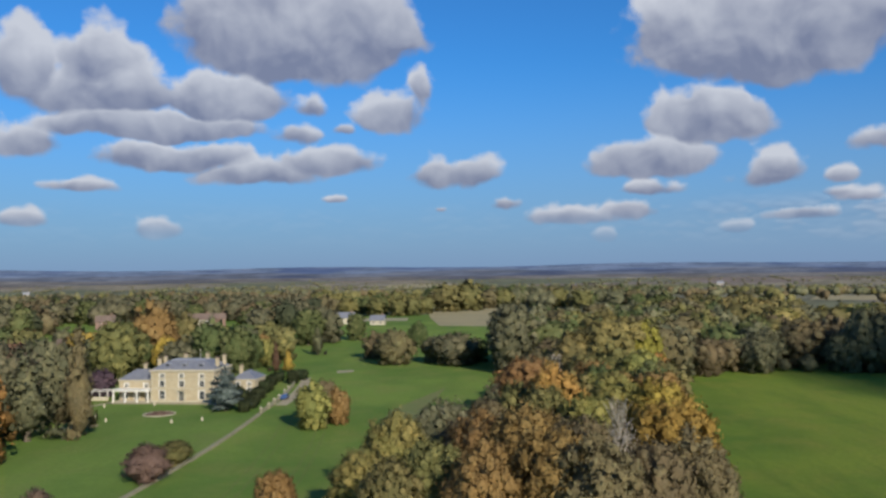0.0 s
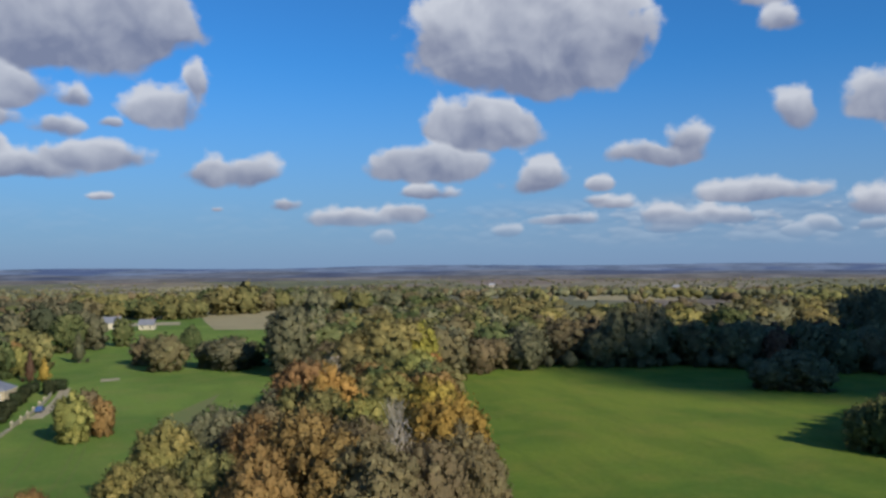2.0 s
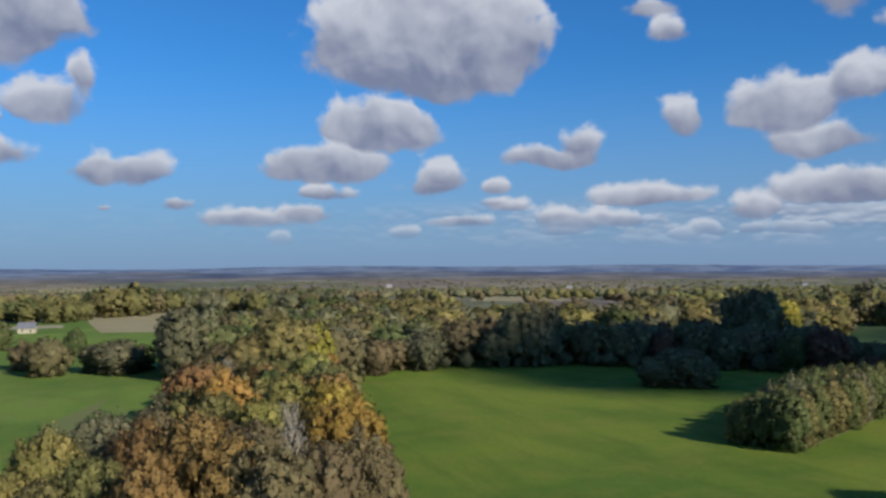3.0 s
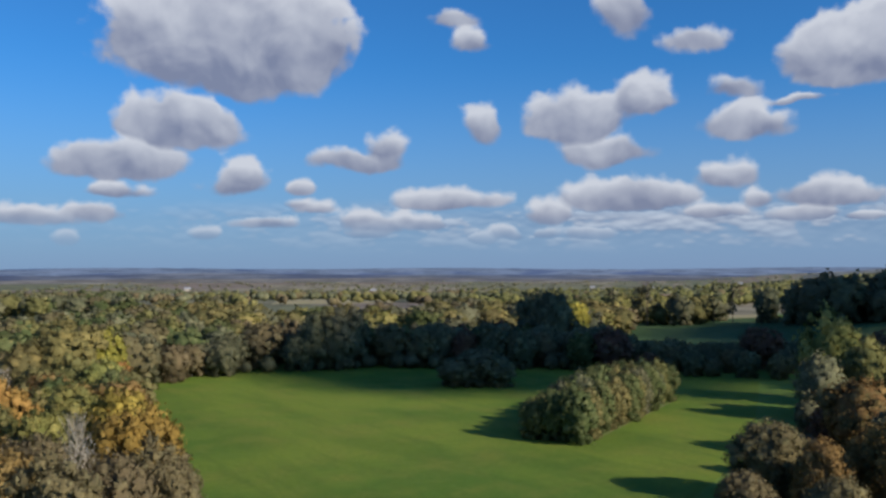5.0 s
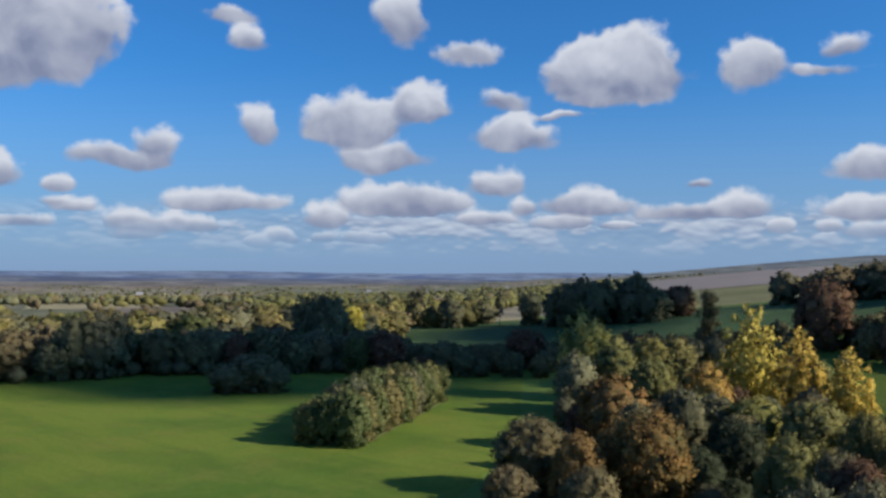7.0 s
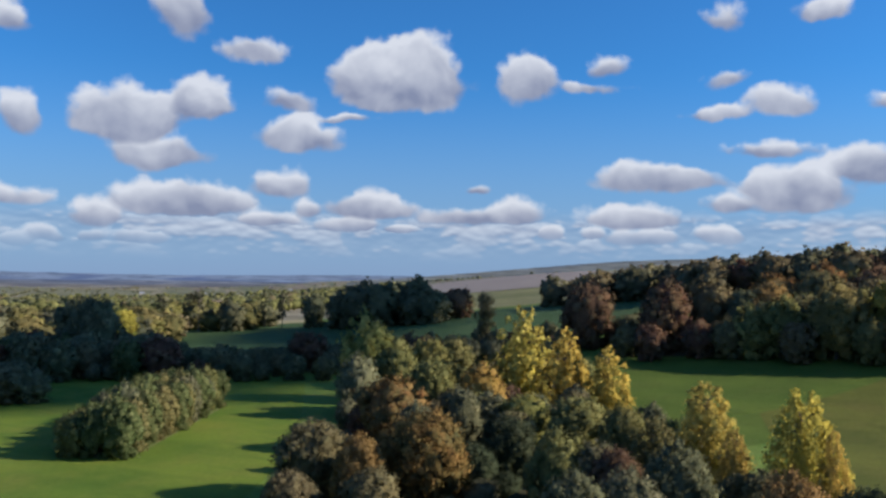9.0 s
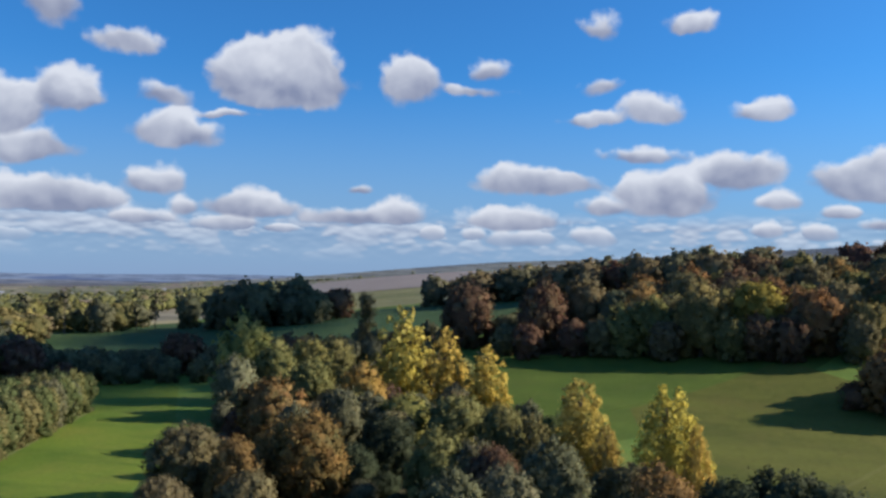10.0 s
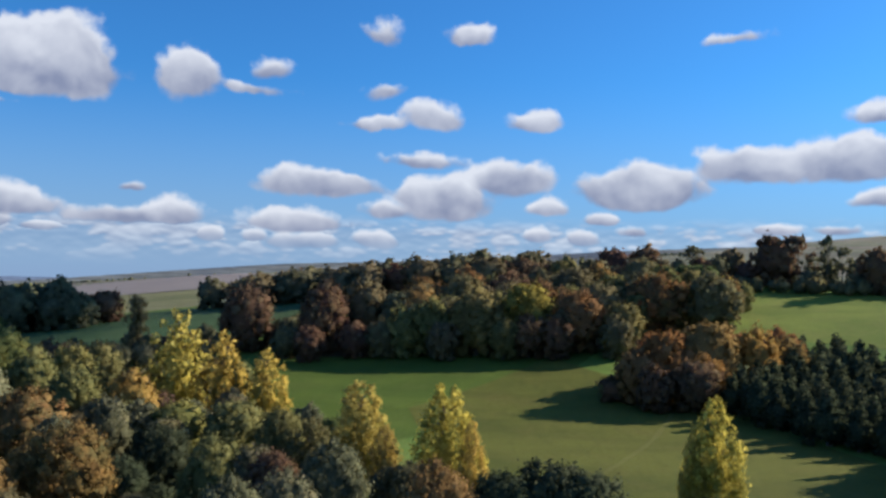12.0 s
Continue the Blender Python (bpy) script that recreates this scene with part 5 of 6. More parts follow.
def sash(root, x0, x1, z0, z1, y, bars=2, rows=2, sill=True):
    """A sash window set into its opening: white frame, panes, stone surround and sill."""
    w = 0.09
    frame_pieces = [box(x0, x0 + w, y, y + 0.08, z0, z1), box(x1 - w, x1, y, y + 0.08, z0, z1), box(x0 + w, x1 - w, y, y + 0.08, z0, z0 + w), box(x0 + w, x1 - w, y, y + 0.08, z1 - w, z1)]
    for i in range(1, bars):
        x = x0 + (x1 - x0) * i / bars
        frame_pieces.append(box(x - 0.025, x + 0.025, y + 0.01, y + 0.06, z0 + w, z1 - w))
    for j in range(1, rows):
        z = z0 + (z1 - z0) * j / rows
        frame_pieces.append(box(x0 + w, x1 - w, y - 0.004, y + 0.07, z - 0.035, z + 0.035))
    window = solid("window", frame_pieces, WHITE, root, "white painted sash window")
    solid("pane", [box(x0 + 0.05, x1 - 0.05, y + 0.03, y + 0.05, z0 + 0.05, z1 - 0.05)], GLASS, window)
    s = 0.22
    solid("surround", [box(x0 - s, x0, y - 0.24, y - 0.1, z0, z1 + s), box(x1, x1 + s, y - 0.24, y - 0.1, z0, z1 + s), box(x0, x1, y - 0.24, y - 0.1, z1, z1 + s)], WHITE, window)
    if sill:
        solid("sill", [box(x0 - 0.3, x1 + 0.3, y - 0.3, y, z0 - 0.16, z0)], PALE_STONE, window)


def chimney(root, x, y, z, high, wide=1.0, deep=0.7, pots=2):
    st = solid("chimney", [box(x - wide / 2, x + wide / 2, y - deep / 2, y + deep / 2, z, z + high), box(x - wide / 2 - 0.1, x + wide / 2 + 0.1, y - deep / 2 - 0.1, y + deep / 2 + 0.1, z + high, z + high + 0.2)], STONE, root)
    for i in range(pots):
        px = x + wide * (i - (pots - 1) / 2) / max(pots, 2)
        v, f = tube([(px, y, z + high + 0.2), (px, y, z + high + 0.8)], [0.16, 0.13], 7)
        part("chimney_pot", mesh_of("chimney_pot", v, f), CLAY, st)


def country_house():
    root = new("country_house")
    root.location, root.rotation_euler, root.scale = (-83.2, 244.6, 0), (0, 0, math.atan2(-2.0, 18.2)), (1.0, 1.0, 0.93)
    W, D, E = 18.6, 13.0, 9.3
    cols = (3.3, 9.0, 14.9)
    holes = []
    for c in cols:
        holes += [(c - 0.75, c + 0.75, 4.6, 6.5), (c - 0.65, c + 0.65, 7.35, 8.5)]
    holes += [(cols[0] - 0.8, cols[0] + 0.8, 0.9, 3.4), (cols[2] - 0.8, cols[2] + 0.8, 0.9, 3.4), (cols[1] - 0.8, cols[1] + 0.8, 0.25, 3.3)]
    solid("front_wall", pierced(0, W, 0, E, 0, 0.5, holes), STONE, root)
    side = []
    for d in (3.0, 7.0, 11.0):
        side += [(d - 0.65, d + 0.65, 1.0, 3.2), (d - 0.65, d + 0.65, 4.6, 6.4), (d - 0.6, d + 0.6, 7.35, 8.4)]
    flank = [([(W - y, x, z) for x, y, z in v], f) for v, f in pierced(0.5, D - 0.5, 0, E, 0, 0.5, side)]
    solid("side_wall", flank, STONE, root)
    solid("side_wall", [box(0, 0.5, 0.5, D - 0.5, 0, E)], STONE, root)
    solid("back_wall", [box(0, W, D - 0.5, D, 0, E)], STONE, root)
    solid("room_lining", [box(0.9, W - 0.9, 0.9, D - 0.9, 0.1, E - 0.4)], LEAD, root, "dim rooms behind the windows")
    for x0, x1, z0, z1 in holes:
        sash(root, x0, x1, z0, z1, 0.22, 2, 2 if z1 < 7 else 2, z0 > 0.5)
    for a, b, c, d in side:
        window = solid("window", [box(W - 0.3, W - 0.22, a, a + 0.09, c, d), box(W - 0.3, W - 0.22, b - 0.09, b, c, d), box(W - 0.3, W - 0.22, a + 0.09, b - 0.09, c, c + 0.09),
                                  box(W - 0.3, W - 0.22, a + 0.09, b - 0.09, d - 0.09, d), box(W - 0.3, W - 0.22, a + 0.09, b - 0.09, (c + d) / 2 - 0.04, (c + d) / 2 + 0.04)], WHITE, root, "white painted sash window")
        solid("pane", [box(W - 0.28, W - 0.26, a + 0.05, b - 0.05, c + 0.05, d - 0.05)], GLASS, window)
    for z, t, o in ((3.95, 0.22, 0.12), (6.95, 0.16, 0.1), (0.0, 0.5, 0.14)):
        solid("string_course", [box(-o, W + o, -o, 0, z, z + t), box(W, W + o, 0, D, z, z + t)], PALE_STONE, root, "pale dressed stone band")
    solid("cornice", [box(-0.45, W + 0.45, -0.45, D + 0.45, E, E + 0.28), box(-0.25, W + 0.25, -0.25, D + 0.25, E + 0.28, E + 0.55)], PALE_STONE, root, "pale projecting stone cornice")
    for x in (0.0, W - 0.55):
        solid("quoin", [box(x - 0.04, x + 0.59, -0.08, 0.0, 0.6 + 0.9 * i, 1.1 + 0.9 * i) for i in range(9)], PALE_STONE, root)
    solid("door_surround", [box(7.75, 8.15, -0.5, -0.02, 0.1, 3.5), box(9.85, 10.25, -0.5, -0.02, 0.1, 3.5), box(7.6, 10.4, -0.7, -0.02, 3.5, 3.85)], PALE_STONE, root)
    solid("roof", [hip_roof(0.1, W - 0.1, 0.1, D - 0.1, E + 0.55, 2.3, 3.6)], SLATE, root, "hipped blue-grey slate roof")
    solid("roof_flat", [box(4.2, W - 4.2, 4.2, D - 4.2, E + 2.85, E + 3.05)], LEAD, root, "flat lead roof top")
    for x in (4.4, 9.3, 14.2):
        dormer = solid("dormer", [box(x - 0.7, x + 0.7, 1.5, 3.6, E + 1.0, E + 2.2)], LEAD, root)
        solid("pane", [box(x - 0.5, x + 0.5, 1.46, 1.5, E + 1.15, E + 2.05)], GLASS, dormer)
    for x, y, h in ((0.9, 4.0, 2.6), (0.9, 8.0, 2.8), (6.0, 10.5, 3.2), (12.5, 10.8, 3.4), (W - 0.9, 5.0, 2.7), (W - 0.9, 10.5, 3.0)):
        chimney(root, x, y, E + 0.6, h)
    v, f = tube([(11.2, 8.5, E + 3.05), (11.2, 8.5, E + 6.2)], [0.07, 0.04], 6)
    part("flagpole", mesh_of("flagpole", v, f), WHITE, root, "white flagpole")

    # lower west wing with its veranda
    x0, wh = -10.4, 6.2
    low = [(x - 0.6, x + 0.6, 4.1, 5.3) for x in (-8.2, -2.4)] + [(x - 0.7, x + 0.7, 0.5, 2.9) for x in (-8.6, -5.2, -1.8)]
    solid("wing_wall", pierced(x0, 0, 0, wh, 2.0, 2.5, low) + [box(x0, x0 + 0.5, 2.5, 10.5, 0, wh), box(x0, 0, 10.0, 10.5, 0, wh)], STONE, root)
    solid("room_lining", [box(x0 + 0.9, -0.1, 2.9, 9.6, 0.1, wh - 0.3)], LEAD, root, "dim rooms behind the windows")
    for a, b, c, d in low:
        sash(root, a, b, c, d, 2.22, 2, 2, c > 1)
    solid("wing_cornice", [box(x0 - 0.3, -0.5, 1.7, 10.8, wh, wh + 0.3)], PALE_STONE, root)
    solid("wing_roof", [hip_roof(x0 - 0.2, -0.05, 1.8, 10.7, wh + 0.3, 2.7, 3.6)], SLATE, root, "hipped blue-grey slate roof")
    chimney(root, -5.0, 7.5, wh + 1.5, 2.8)
    veranda = solid("veranda_roof", [box(x0 - 0.4, 0.0, -1.6, 2.0, 3.35, 3.75), box(x0 - 0.55, 0.0, -1.75, 2.0, 3.75, 3.9)], WHITE, root, "white flat veranda roof")
    for x in (x0 - 0.1, x0 + 3.4, x0 + 6.8, -0.35):
        solid("column", [box(x - 0.2, x + 0.2, -1.45, -1.05, 0.1, 3.35), box(x - 0.28, x + 0.28, -1.53, -0.97, 0.1, 0.4), box(x - 0.28, x + 0.28, -1.53, -0.97, 3.1, 3.35)], WHITE, veranda, "white square column")
    solid("veranda_floor", [box(x0 - 0.6, 0, -2.0, 2.0, 0, 0.1)], PALE_STONE, root)

    # set back east wing
    e0, e1, f0, eh = W + 0.6, W + 7.8, 12.0, 5.0
    ew = [(e0 + 1.4, e0 + 2.6, 3.3, 4.4), (e0 + 4.8, e0 + 6.0, 3.3, 4.4), (e0 + 1.4, e0 + 2.6, 0.8, 2.9), (e0 + 4.8, e0 + 6.0, 0.8, 2.7)]
    solid("wing_wall", pierced(e0, e1, 0, eh, f0, f0 + 0.5, ew) + [box(e1 - 0.5, e1, f0 + 0.5, f0 + 9, 0, eh), box(e0, e0 + 0.5, f0 + 0.5, f0 + 9, 0, eh), box(e0, e1, f0 + 9, f0 + 9.5, 0, eh)], STONE, root)
    solid("room_lining", [box(e0 + 0.9, e1 - 0.9, f0 + 0.9, f0 + 8.4, 0.1, eh - 0.3)], LEAD, root, "dim rooms behind the windows")
    for a, b, c, d in ew:
        sash(root, a, b, c, d, f0 + 0.22)
    solid("wing_cornice", [box(e0 - 0.2, e1 + 0.3, f0 - 0.3, f0 + 9.8, eh, eh + 0.3)], PALE_STONE, root)
    solid("wing_roof", [hip_roof(e0 - 0.1, e1 + 0.2, f0 - 0.2, f0 + 9.7, eh + 0.3, 2.2, 3.4)], SLATE, root, "hipped blue-grey slate roof")
    chimney(root, e0 + 1.0, f0 + 6, eh + 1.2, 2.4)
    return tagged(root, "honey-stone Georgian country house with slate roofs and white veranda", "house")


country_house()

patch("lawn", around((-27, 150), (-19.5, 150), (-12.4, 228), (-14.8, 246), (-22, 262), (-27, 235)), 5, 0.05, LAWN, "smooth mown lawn before the house", "lawn")


def strip(name, line, wide, up, material, label, category, high=0.0):
    """A path or low wall along a line on the ground."""
    v, f = [], []
    for k, (x, y) in enumerate(line):
        a, b = line[max(k - 1, 0)], line[min(k + 1, len(line) - 1)]
        d = Vector((b[0] - a[0], b[1] - a[1])).normalized() * wide / 2
        z = land(x, y) + up
        v += [(x - d.y, y + d.x, z - 0.3), (x + d.y, y - d.x, z - 0.3), (x + d.y, y - d.x, z + high), (x - d.y, y + d.x, z + high)]
        if k:
            o = 4 * (k - 1)
            f += [(o + i, o + (i + 1) % 4, o + 4 + (i + 1) % 4, o + 4 + i) for i in range(4)]
    f += [(3, 2, 1, 0), tuple(len(v) - 4 + i for i in range(4))]
    return tagged(new(name, mesh_of(name, v, f, material)), label, category, kind="structure")


def smooth_line(a, b, bend, n=14):
    """A gently bent line between two places on the plan."""
    a, b = Vector(a), Vector(b)
    side = Vector((a.y - b.y, b.x - a.x)).normalized() * bend
    return [tuple(a.lerp(b, i / n) + side * math.sin(math.pi * i / n)) for i in range(n + 1)]


strip("terrace", [(-95.5, 243.6), (-62, 240.0)], 3.0, 0.09, GRAVEL, "pale gravel terrace along the house", "terrace")
strip("ha_ha_wall", smooth_line((-47.5, 222), (-53.2, 140), 1.2), 0.9, 0.1, OLD_WALL, "low weathered stone ha-ha wall along the lawn", "wall", 0.35)
strip("garden_path", smooth_line((-94, 243.5), (-100, 228), -1.5), 1.6, 0.09, GRAVEL, "pale gravel path curving over the lawn", "path")
strip("garden_path.001", smooth_line((-93, 219), (-84, 209), -1.6), 1.2, 0.09, GRAVEL, "pale gravel path curving over the lawn", "path")
strip("garden_path.002", smooth_line((-84, 209), (-93, 206), 1.0), 1.2, 0.09, GRAVEL, "pale gravel path curving over the lawn", "path")
strip("garden_wall", smooth_line((-47.5, 223), (-49.5, 290), -1.5), 0.5, 0.1, OLD_WALL, "low weathered stone garden wall", "wall", 0.9)
strip("drive", smooth_line((-44.8, 236), (-46.8, 292), -1.5), 3.2, 0.08, GRAVEL, "pale gravel drive beside the garden wall", "drive")


def round_bed(x, y, r):
    root = new("flower_bed")
    root.location = (x, y, 0.06)
    n = 40
    ring = lambda q, z: [(q * math.cos(6.2832 * i / n), q * math.sin(6.2832 * i / n), z) for i in range(n)]
    v = ring(r, 0.0) + ring(r, 0.14) + ring(r - 0.35, 0.14) + ring(r - 0.35, 0.05)
    f = [(k * n + i, k * n + (i + 1) % n, (k + 1) * n + (i + 1) % n, (k + 1) * n + i) for k in range(3) for i in range(n)]
    part("edging", mesh_of("edging", v, f), PALE_STONE, root, "pale stone edging")
    v = ring(r - 0.35, 0.06) + ring(r * 0.5, 0.22) + [(0, 0, 0.28)]
    f = [(i, (i + 1) % n, n + (i + 1) % n, n + i) for i in range(n)] + [(n + i, n + (i + 1) % n, 2 * n) for i in range(n)]
    part("soil", mesh_of("soil", v, f), SOIL, root)
    d = rng.normal(0, 1, (260, 3))
    d[:, 2] = np.abs(d[:, 2])
    p = np.stack([d[:, 0] * r * 0.36, d[:, 1] * r * 0.36, 0.2 + rng.random(260) * 0.3], 1)
    plants = leafy("bedding_plants", sprays(p, d, 0.16), np.arange(780).reshape(-1, 3), np.repeat(unit(d), 3, axis=0))
    tagged(part("bedding_plants", plants, LEAF["mauve"], root), kind="stuff")
    tagged(root, "round faded flower bed with stone edging in the lawn", "flower bed")


round_bed(-74.0, 224.0, 4.1)


def ornament(x, y, high):
    """A pale garden figure on a plinth, as one plain shape."""
    line = [(0, 0, z * high) for z in (0, 0.3, 0.3, 0.34, 0.5, 0.72, 0.82, 0.86, 0.93, 1.0)]
    v, f = tube(line[:1] + line[1:], [0.3, 0.3, 0.22, 0.2, 0.26, 0.22, 0.1, 0.12, 0.13, 0.02], 10)
    ob = new("statue", mesh_of("statue", v, f, PALE_STONE, True))
    ob.location = (x, y, land(x, y) + 0.03)
    tagged(ob, "small pale stone garden statue on the lawn", "statue", "statues on the lawn")


for sx, sy in ((-93.0, 236.0), (-89.0, 220.5), (-84.0, 214.0), (-66.8, 211.0), (-60.0, 213.5), (-80.0, 238.0)):
    ornament(sx, sy, 1.05)


def clipped_yew(x, y, high, wide):
    """A clipped yew bush: a dense rounded block."""
    root = new("yew_bush")
    root.location = (x, y, land(x, y) - 0.05)
    root.rotation_euler = (0, 0, x * 3.1)
    root.scale = (wide, wide, high)
    if "yew" not in CROWNS:
        lob = [((0, 0, 0.45), (0.4, 0.4, 0.42))] + [((0.3 * math.cos(a), 0.3 * math.sin(a), z), (0.2, 0.2, 0.22)) for z in (0.22, 0.5, 0.76) for a in (0, 1.05, 2.1, 3.14, 4.2, 5.2)]
        CROWNS["yew"] = crown_mesh("crown", lob, 900, 0.05, 0.9)
    crown, trunk = CROWNS["yew"], tree_meshes("shrub", 0, 2)[1]
    part("trunk", trunk, BARK, root)
    part("crown", crown, YEW, root)
    planted.append((x, y, wide))
    tagged(root, "dense clipped dark green yew bush beside the garden wall", "bush", "clipped yews along the drive")


def yew_row():
    g = random.Random(9)
    for i in range(13):
        t = i / 12
        x, y = -52.5 - 3.5 * t + g.uniform(-0.6, 0.6), 226 + 64 * t
        clipped_yew(x, y, g.uniform(2.6, 4.3), g.uniform(3.4, 5.2))
    for x, y, h, w in ((-58.0, 246, 3.2, 5.0), (-60.5, 250, 3.6, 5.0), (-57.5, 256, 3.0, 4.4), (-49.0, 279, 4.6, 4.2), (-47.8, 288, 3.6, 5.0)):
        clipped_yew(x, y, h, w)


yew_row()
tree("broad", "yellow", -57.5, 262.0, 5.2, 4.2)


def pier(x, y):
    root = new("gate_pier")
    root.location = (x, y, land(x, y))
    solid("shaft", [box(-0.28, 0.28, -0.28, 0.28, 0, 1.4)], OLD_WALL, root)
    solid("cap", [box(-0.36, 0.36, -0.36, 0.36, 1.4, 1.54)], PALE_STONE, root)
    v, f = ICO_V * 0.24 + (0, 0, 1.75), ICO_F
    part("ball", mesh_of("ball", v.tolist(), f, None, True), PALE_STONE, root)
    tagged(root, "pale stone pier with a ball on the garden wall", "pier", "piers of the garden wall")


for gx, gy in ((-47.5, 223.0), (-46.9, 230.0), (-46.8, 237.0), (-46.8, 244.0), (-47.1, 254.0), (-47.4, 262.0)):
    pier(gx, gy)


def parked_car(x, y, turn):
    root = new("car")
    root.location, root.rotation_euler = (x, y, land(x, y) + 0.1), (0, 0, turn)
    paint = mottled("blue_car_paint", (0.05, 0.09, 0.2), (0.06, 0.1, 0.22), 0.5, 0.25, 0.0, spec=0.6)
    rubber = mottled("tyre_rubber", (0.02, 0.02, 0.02), (0.03, 0.03, 0.03), 3.0, 0.9)
    prof = [(-2.1, 0.35), (-2.15, 0.8), (-1.4, 0.95), (-0.7, 1.42), (0.9, 1.45), (1.7, 1.0), (2.1, 0.9), (2.1, 0.35)]
    v = [(px, s * (0.85 if pz < 1.2 else 0.68), pz) for s in (-1, 1) for px, pz in prof]
    f = [tuple(range(7, -1, -1)), tuple(range(8, 16))] + [(i, (i + 1) % 8, 8 + (i + 1) % 8, 8 + i) for i in range(8)]
    solid("body", [(v, f)], paint, root, bevel=0.05)
    solid("side_window", [box(-0.9, 1.2, -0.86, -0.8, 0.98, 1.3)], GLASS, root)
    solid("side_window", [box(-0.9, 1.2, 0.8, 0.86, 0.98, 1.3)], GLASS, root)
    for wx in (-1.35, 1.3):
        for wy in (-0.78, 0.78):
            tv, tf = tube([(wx, wy - 0.1, 0.32), (wx, wy + 0.1, 0.32)], [0.32, 0.32], 12)
            tf += [tuple(range(11, -1, -1)), tuple(range(12, 24))]
            part("wheel", mesh_of("wheel", tv, tf), rubber, root)
    tagged(root, "dark blue car parked on the gravel drive", "car")


parked_car(-45.6, 246.0, 1.5)


def cottage(x, y, turn, long, deep, eaves, wall, roof, label, name="cottage"):
    """A far village house: walls with windows, a gabled roof and a chimney."""
    root = new(name)
    root.location, root.rotation_euler = (x, y, land(x, y)), (0, 0, turn)
    n = min(8, max(2, int(long / 4)))
    holes = [(long * (i + 0.5) / n - 0.55, long * (i + 0.5) / n + 0.55, z, z + 1.3) for i in range(n) for z in ((0.9, 3.4) if eaves > 4.6 else (0.9,))]
    solid("front_wall", pierced(0, long, 0, eaves, 0, 0.35, holes), wall, root)
    solid("back_wall", [box(0, long, deep - 0.35, deep, 0, eaves)], wall, root)
    rise = deep * 0.42
    for gx in (0.0, long - 0.35):
        v = [(gx + s, yy, zz) for s in (0, 0.35) for yy, zz in ((0.35, 0), (deep - 0.35, 0), (deep - 0.35, eaves), (deep / 2, eaves + rise - 0.3), (0.35, eaves))]
        solid("gable", [(v, [(4, 3, 2, 1, 0), (5, 6, 7, 8, 9)] + [(i, (i + 1) % 5, 5 + (i + 1) % 5, 5 + i) for i in range(5)])], wall, root)
    for s in (0, 1):
        ya, yb = (-0.4, deep / 2) if s == 0 else (deep + 0.4, deep / 2)
        za, zb = eaves - 0.25, eaves + rise
        v = [(-0.4, ya, za), (long + 0.4, ya, za), (long + 0.4, yb, zb), (-0.4, yb, zb)]
        v += [(a, b, c + 0.25) for a, b, c in v]
        solid("roof_slope", [(v, [(3, 2, 1, 0), (4, 5, 6, 7), (0, 1, 5, 4), (1, 2, 6, 5), (2, 3, 7, 6), (3, 0, 4, 7)])], roof, root)
    for a, b, c, d in holes:
        window = solid("window", [box(a, a + 0.08, 0.1, 0.18, c, d), box(b - 0.08, b, 0.1, 0.18, c, d), box(a, b, 0.1, 0.18, (c + d) / 2 - 0.04, (c + d) / 2 + 0.04)], WHITE, root)
        solid("pane", [box(a, b, 0.2, 0.22, c, d)], GLASS, window)
    solid("chimney", [box(long * 0.8, long * 0.8 + 0.9, deep / 2 - 0.4, deep / 2 + 0.4, eaves + rise * 0.6, eaves + rise + 1.3)], BRICK, root)
    planted.append((x + long / 2, y, long))
    tagged(root, label, "house")


def house_at(a, d, *rest):
    cottage(*polar(a, d), *rest)


house_at(-22.0, 575, 0.25, 11, 8, 5.0, BRICK, CLAY, "red brick village house with a clay tile roof")
house_at(-16.8, 560, 0.1, 17, 8, 5.4, PALE_STONE, CLAY, "long pale rendered house with a clay tile roof")
house_at(-15.2, 570, 0.3, 10, 7, 5.0, BRICK, CLAY, "red brick village house with a clay tile roof")
house_at(-27.2, 318, 0.4, 12, 8, 4.8, BRICK, CLAY, "red brick lodge with a clay tile roof", "lodge")
house_at(-24.2, 400, 0.3, 9, 7, 4.8, PALE_STONE, CLAY, "pale rendered cottage among the trees")
house_at(-7.0, 560, 0.2, 11, 8, 4.0, PALE_STONE, SLATE, "white cottage with a dark slate roof")
house_at(-4.9, 548, -0.1, 9, 7, 3.0, PALE_STONE, SLATE, "low white farm building", "farm_building")
house_at(48.5, 900, -0.6, 18, 9, 5.4, BRICK, CLAY, "distant red brick farmhouse with tiled roof", "farmhouse")


def pergola():
    """The white garden room and pergola beside the veranda."""
    root = new("pergola")
    root.location, root.rotation_euler = (-106.5, 249.0, 0), (0, 0, -0.11)
    solid("wall", [box(0, 10, 0, 0.3, 0, 1.1)], PALE_STONE, root, "low pale stone wall")
    for i in range(5):
        solid("post", [box(0.2 + 2.3 * i, 0.4 + 2.3 * i, 0.4, 0.6, 0, 2.6)], WHITE, root)
        solid("rafter", [box(0.22 + 2.3 * i, 0.38 + 2.3 * i, 0.3, 4.2, 2.7, 2.85)], WHITE, root)
    solid("beam", [box(0, 9.9, 0.4, 0.6, 2.6, 2.75)], WHITE, root)
    solid("beam", [box(0, 9.9, 3.8, 4.0, 2.6, 2.75)], WHITE, root)
    for i in range(2):
        solid("post", [box(0.2 + 9.2 * i, 0.4 + 9.2 * i, 3.8, 4.0, 0, 2.6)], WHITE, root)
    tagged(root, "white timber pergola on a low stone wall beside the house", "pergola")


pergola()


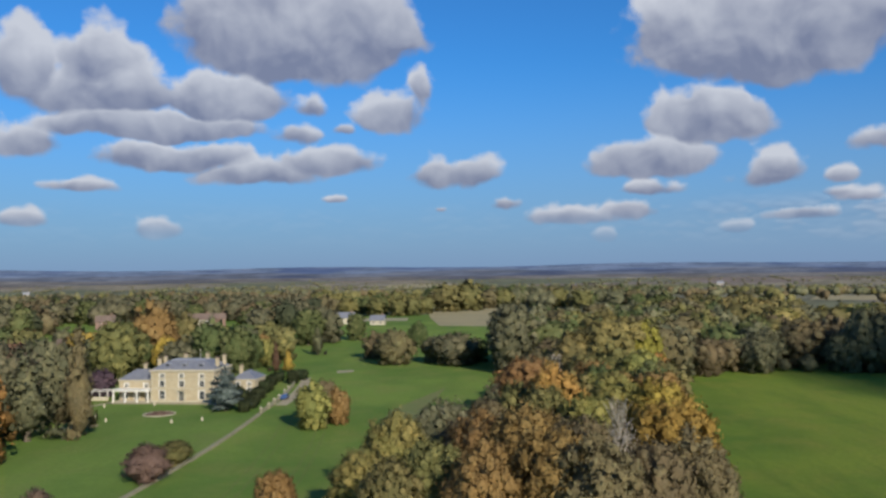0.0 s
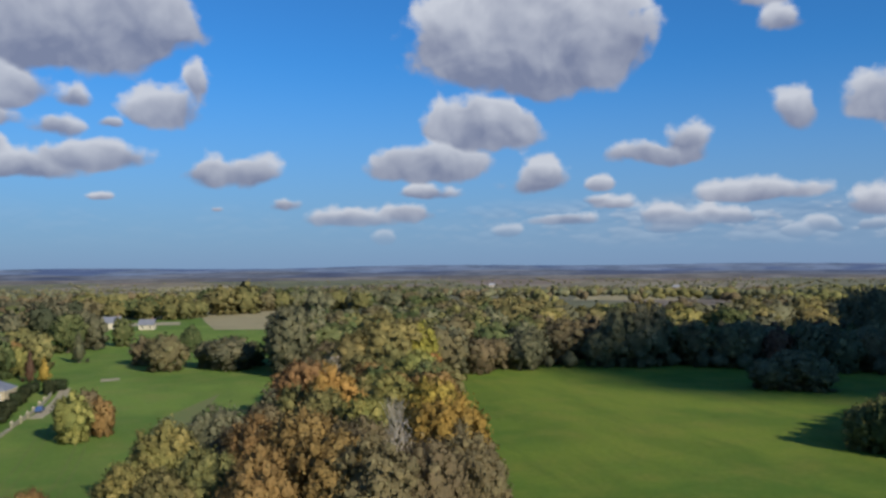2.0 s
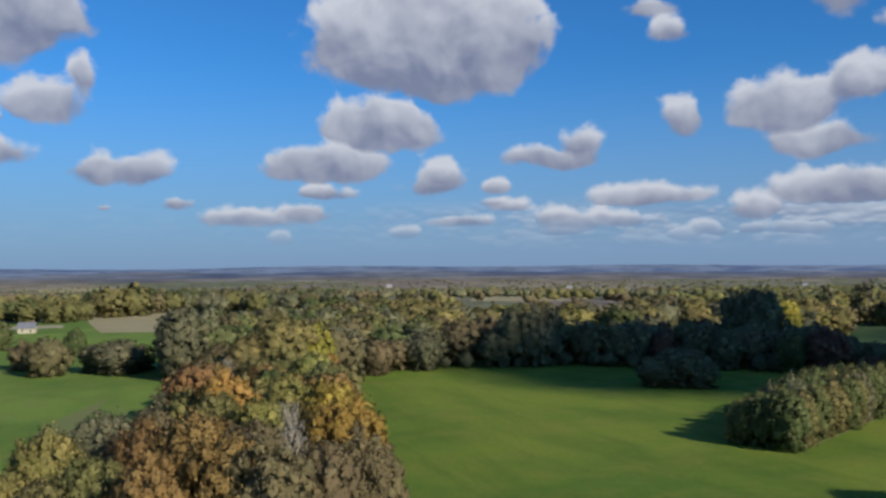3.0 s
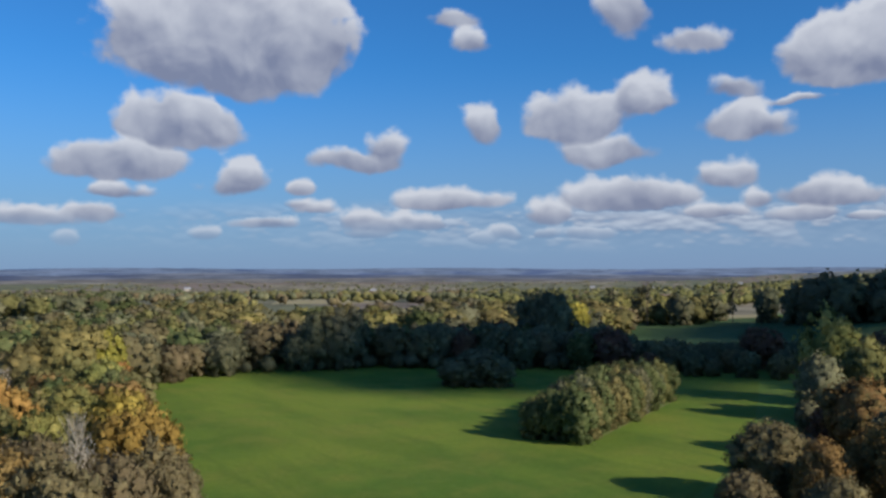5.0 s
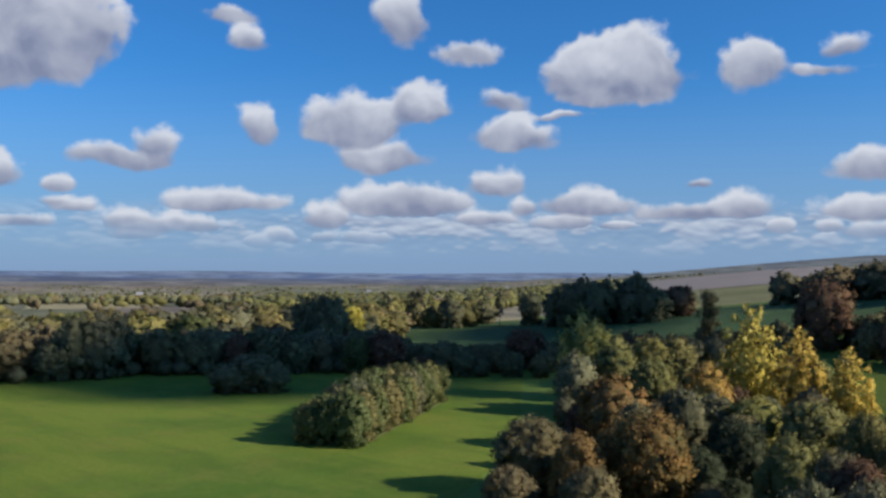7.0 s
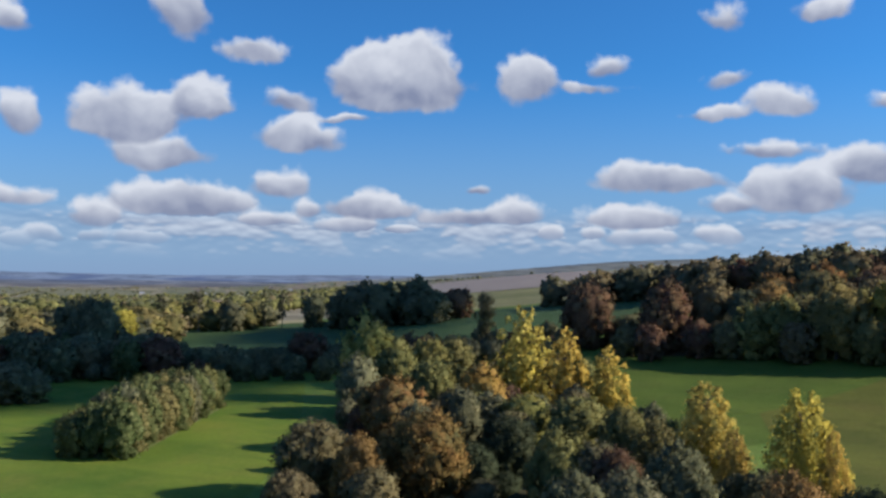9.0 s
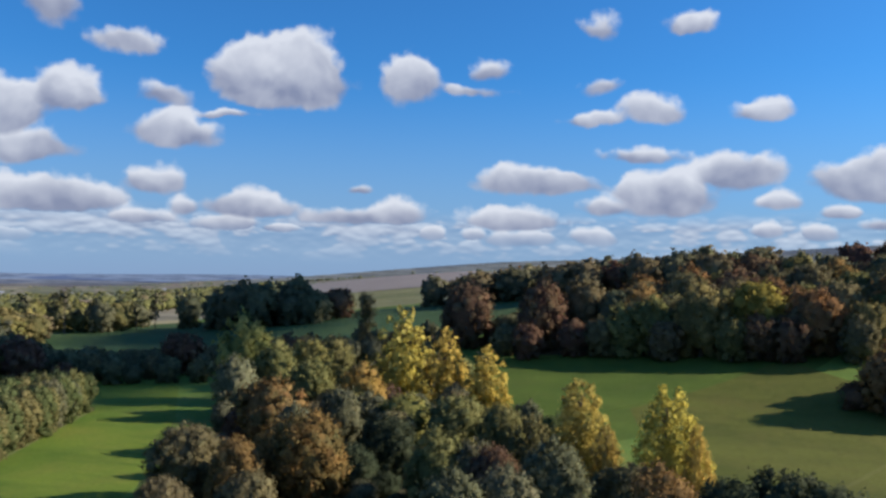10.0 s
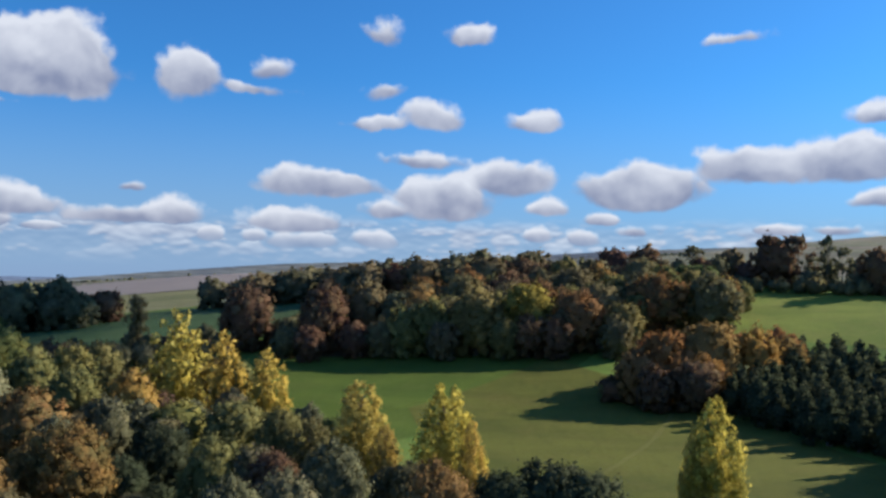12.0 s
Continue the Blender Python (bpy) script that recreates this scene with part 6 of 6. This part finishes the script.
# ---- fields ----
patch("meadow", around((17, 100), (15.8, 170), (13.4, 232), (12.4, 285), (19, 313), (30, 330), (44, 322), (56, 300), (57, 250), (54, 190), (53, 100)), 6, 0.06, FIELD,
      "bright green mown meadow with faint mowing streaks", "meadow")
patch("stubble_field", around((-0.9, 610), (-0.3, 530), (4, 520), (6, 600), (5, 740), (-1.2, 735)), 20, 0.12, STUBBLE, "pale straw-coloured stubble field", "field")
patch("stubble_field.001", around((23.0, 880), (31, 900), (31.5, 1150), (23.8, 1120)), 25, 0.15, STUBBLE, "pale straw-coloured stubble field", "field")
patch("stubble_field.002", around((44.0, 625), (55, 618), (55.5, 660), (44.5, 668)), 20, 0.3, STUBBLE, "pale sandy strip of stubble between woods", "field")
patch("stubble_field.003", around((15.2, 430), (17.2, 432), (17.0, 500), (15.4, 500)), 15, 0.15, STUBBLE, "small pale stubble field among trees", "field")
patch("ploughed_field", around((60.5, 960), (71, 940), (74, 1400), (59.5, 1500)), 30, 0.5, PLOUGH, "broad brown ploughed field on the down", "field")
patch("green_field", around((62, 625), (70, 640), (71, 930), (60.5, 950)), 20, 0.4, PALE_FIELD, "pale green field on the down", "field")
patch("yard", around((-5.6, 585), (-2.4, 585), (-2.4, 612), (-5.6, 615)), 10, 0.1, GRAVEL, "pale gravel yard beside farm buildings", "yard")
patch("sand_strip", around((-7.1, 307), (-6.0, 309), (-6.0, 315), (-7.1, 314)), 3, 0.05, GRAVEL, "small pale sandy patch in the park grass", "patch")
patch("dry_bank", around((-5.4, 150), (-3.6, 175), (0.8, 240), (2.2, 262), (0.2, 268), (-3.6, 226), (-5.9, 175)), 5, 0.04, DRY_GRASS, "strip of dry tan grass along the wood", "grass")
patch("wood_floor", around((-5, 104), (-3.2, 170), (2.5, 240), (6, 296), (14, 268), (17.4, 160), (18.5, 104)), 8, 0.1, WOOD_FLOOR, "dark leaf litter under the near wood", "ground")
patch("wood_floor.001", around((53, 100), (54.5, 170), (57.5, 240), (59, 320), (72, 315), (74, 250), (80, 195), (88, 150), (91, 100)), 8, 0.14, WOOD_FLOOR, "dark leaf litter under the copse", "ground")
patch("wood_floor.002", around((18.5, 320), (30, 336), (44, 326), (57, 308), (58, 372), (40, 400), (19, 400)), 10, 0.1, WOOD_FLOOR, "dark leaf litter under the meadow's edge", "ground")
strip("meadow_margin", smooth_line((130.2, 136.2), (191.5, 165), 0.0), 0.9, 0.08, DRY_GRASS, "pale rough margin along the copse", "grass")
patch("hill_pasture", around((80, 195), (82.3, 245), (92, 312), (97, 326), (104, 262), (117, 226), (118, 104), (93, 104), (88, 150)), 6, 0.08, HILL_GRASS, "olive green sheep-grazed pasture rising up the down", "pasture")
for k, (a, b, near, reach) in enumerate(((5, 9.5, 1500, 1750), (-13, -8, 1350, 1500), (19.5, 24, 1120, 1230), (34, 40, 1300, 1500), (43, 50, 1000, 1090), (-24, -19, 1600, 1900), (11, 17, 2100, 2500), (27, 33, 1900, 2300), (-4, 1, 2300, 2800))):
    patch("far_field", around((a, near), (b, near * 1.03), (b + 0.6, reach), (a + 0.4, reach * 0.98)), 60, 0.6, STUBBLE if k % 3 else PALE_FIELD, "distant pale field between hedges", "field")
for a, d, long in ((29.5, 2150, 30), (17.6, 2400, 34), (47.5, 2300, 40), (44.0, 2450, 26), (-26, 2300, 30), (53.2, 2300, 22)):
    cottage(*polar(a, d), -radians(a), long * 0.5, 12, 3.6, PALE_STONE, LEAD, "distant long pale farm shed on the plain", "farm_shed")
patch("slope_pasture", around((73, 326), (75.5, 236), (80, 192), (88, 240), (97, 330), (84, 327)), 6, 0.04, SLOPE_GRASS, "deep green grass slope below the hanging wood", "pasture")
patch("wood_floor.003", around((75, 330), (84, 325), (97, 328), (100.5, 346), (101, 385), (98, 405), (90, 395), (76, 372)), 8, 0.12, WOOD_FLOOR, "dark leaf litter under the hanging wood", "ground")
patch("upper_field", around((102, 362), (115, 345), (116, 446), (103.5, 450)), 8, 0.12, LIME_FIELD, "bright yellow-green field on the hilltop", "field")
patch("wheat_field", around((57, 398), (76, 392), (83, 470), (80, 560), (70, 618), (60, 618)), 12, 0.2, DARK_FIELD, "deep green field of young winter wheat, darkened for cloud shade", "field")
patch("wheat_field.001", around((45.5, 405), (57, 398), (60, 618), (50, 615), (45, 560)), 12, 0.16, DARK_FIELD, "deep green field of young winter wheat, darkened for cloud shade", "field")
TRACK = grass_material("worn_grass", (0.122, 0.178, 0.045), (0.136, 0.184, 0.048), (0.165, 0.180, 0.06))
WORN_PASTURE = grass_material("worn_pasture", (0.118, 0.126, 0.032), (0.132, 0.134, 0.036), (0.148, 0.134, 0.042))
strip("sheep_track", smooth_line((256, -48.5), (178, -19.5), 1.5, 24), 1.2, 0.1, WORN_PASTURE, "worn sheep track across the pasture", "track")
strip("fence_line", smooth_line((236, 40), (298, 3.5), -1.0, 24), 0.5, 0.1, SLOPE_GRASS, "faint worn line between the two pastures", "track")
for off in (0.0, 2.2, 9.0, 11.0):
    strip("wheel_track", smooth_line((-41 + off, 222), (-37 + off, 138), 1.5), 0.45, 0.04, TRACK, "faint worn wheel track over the grass", "track")
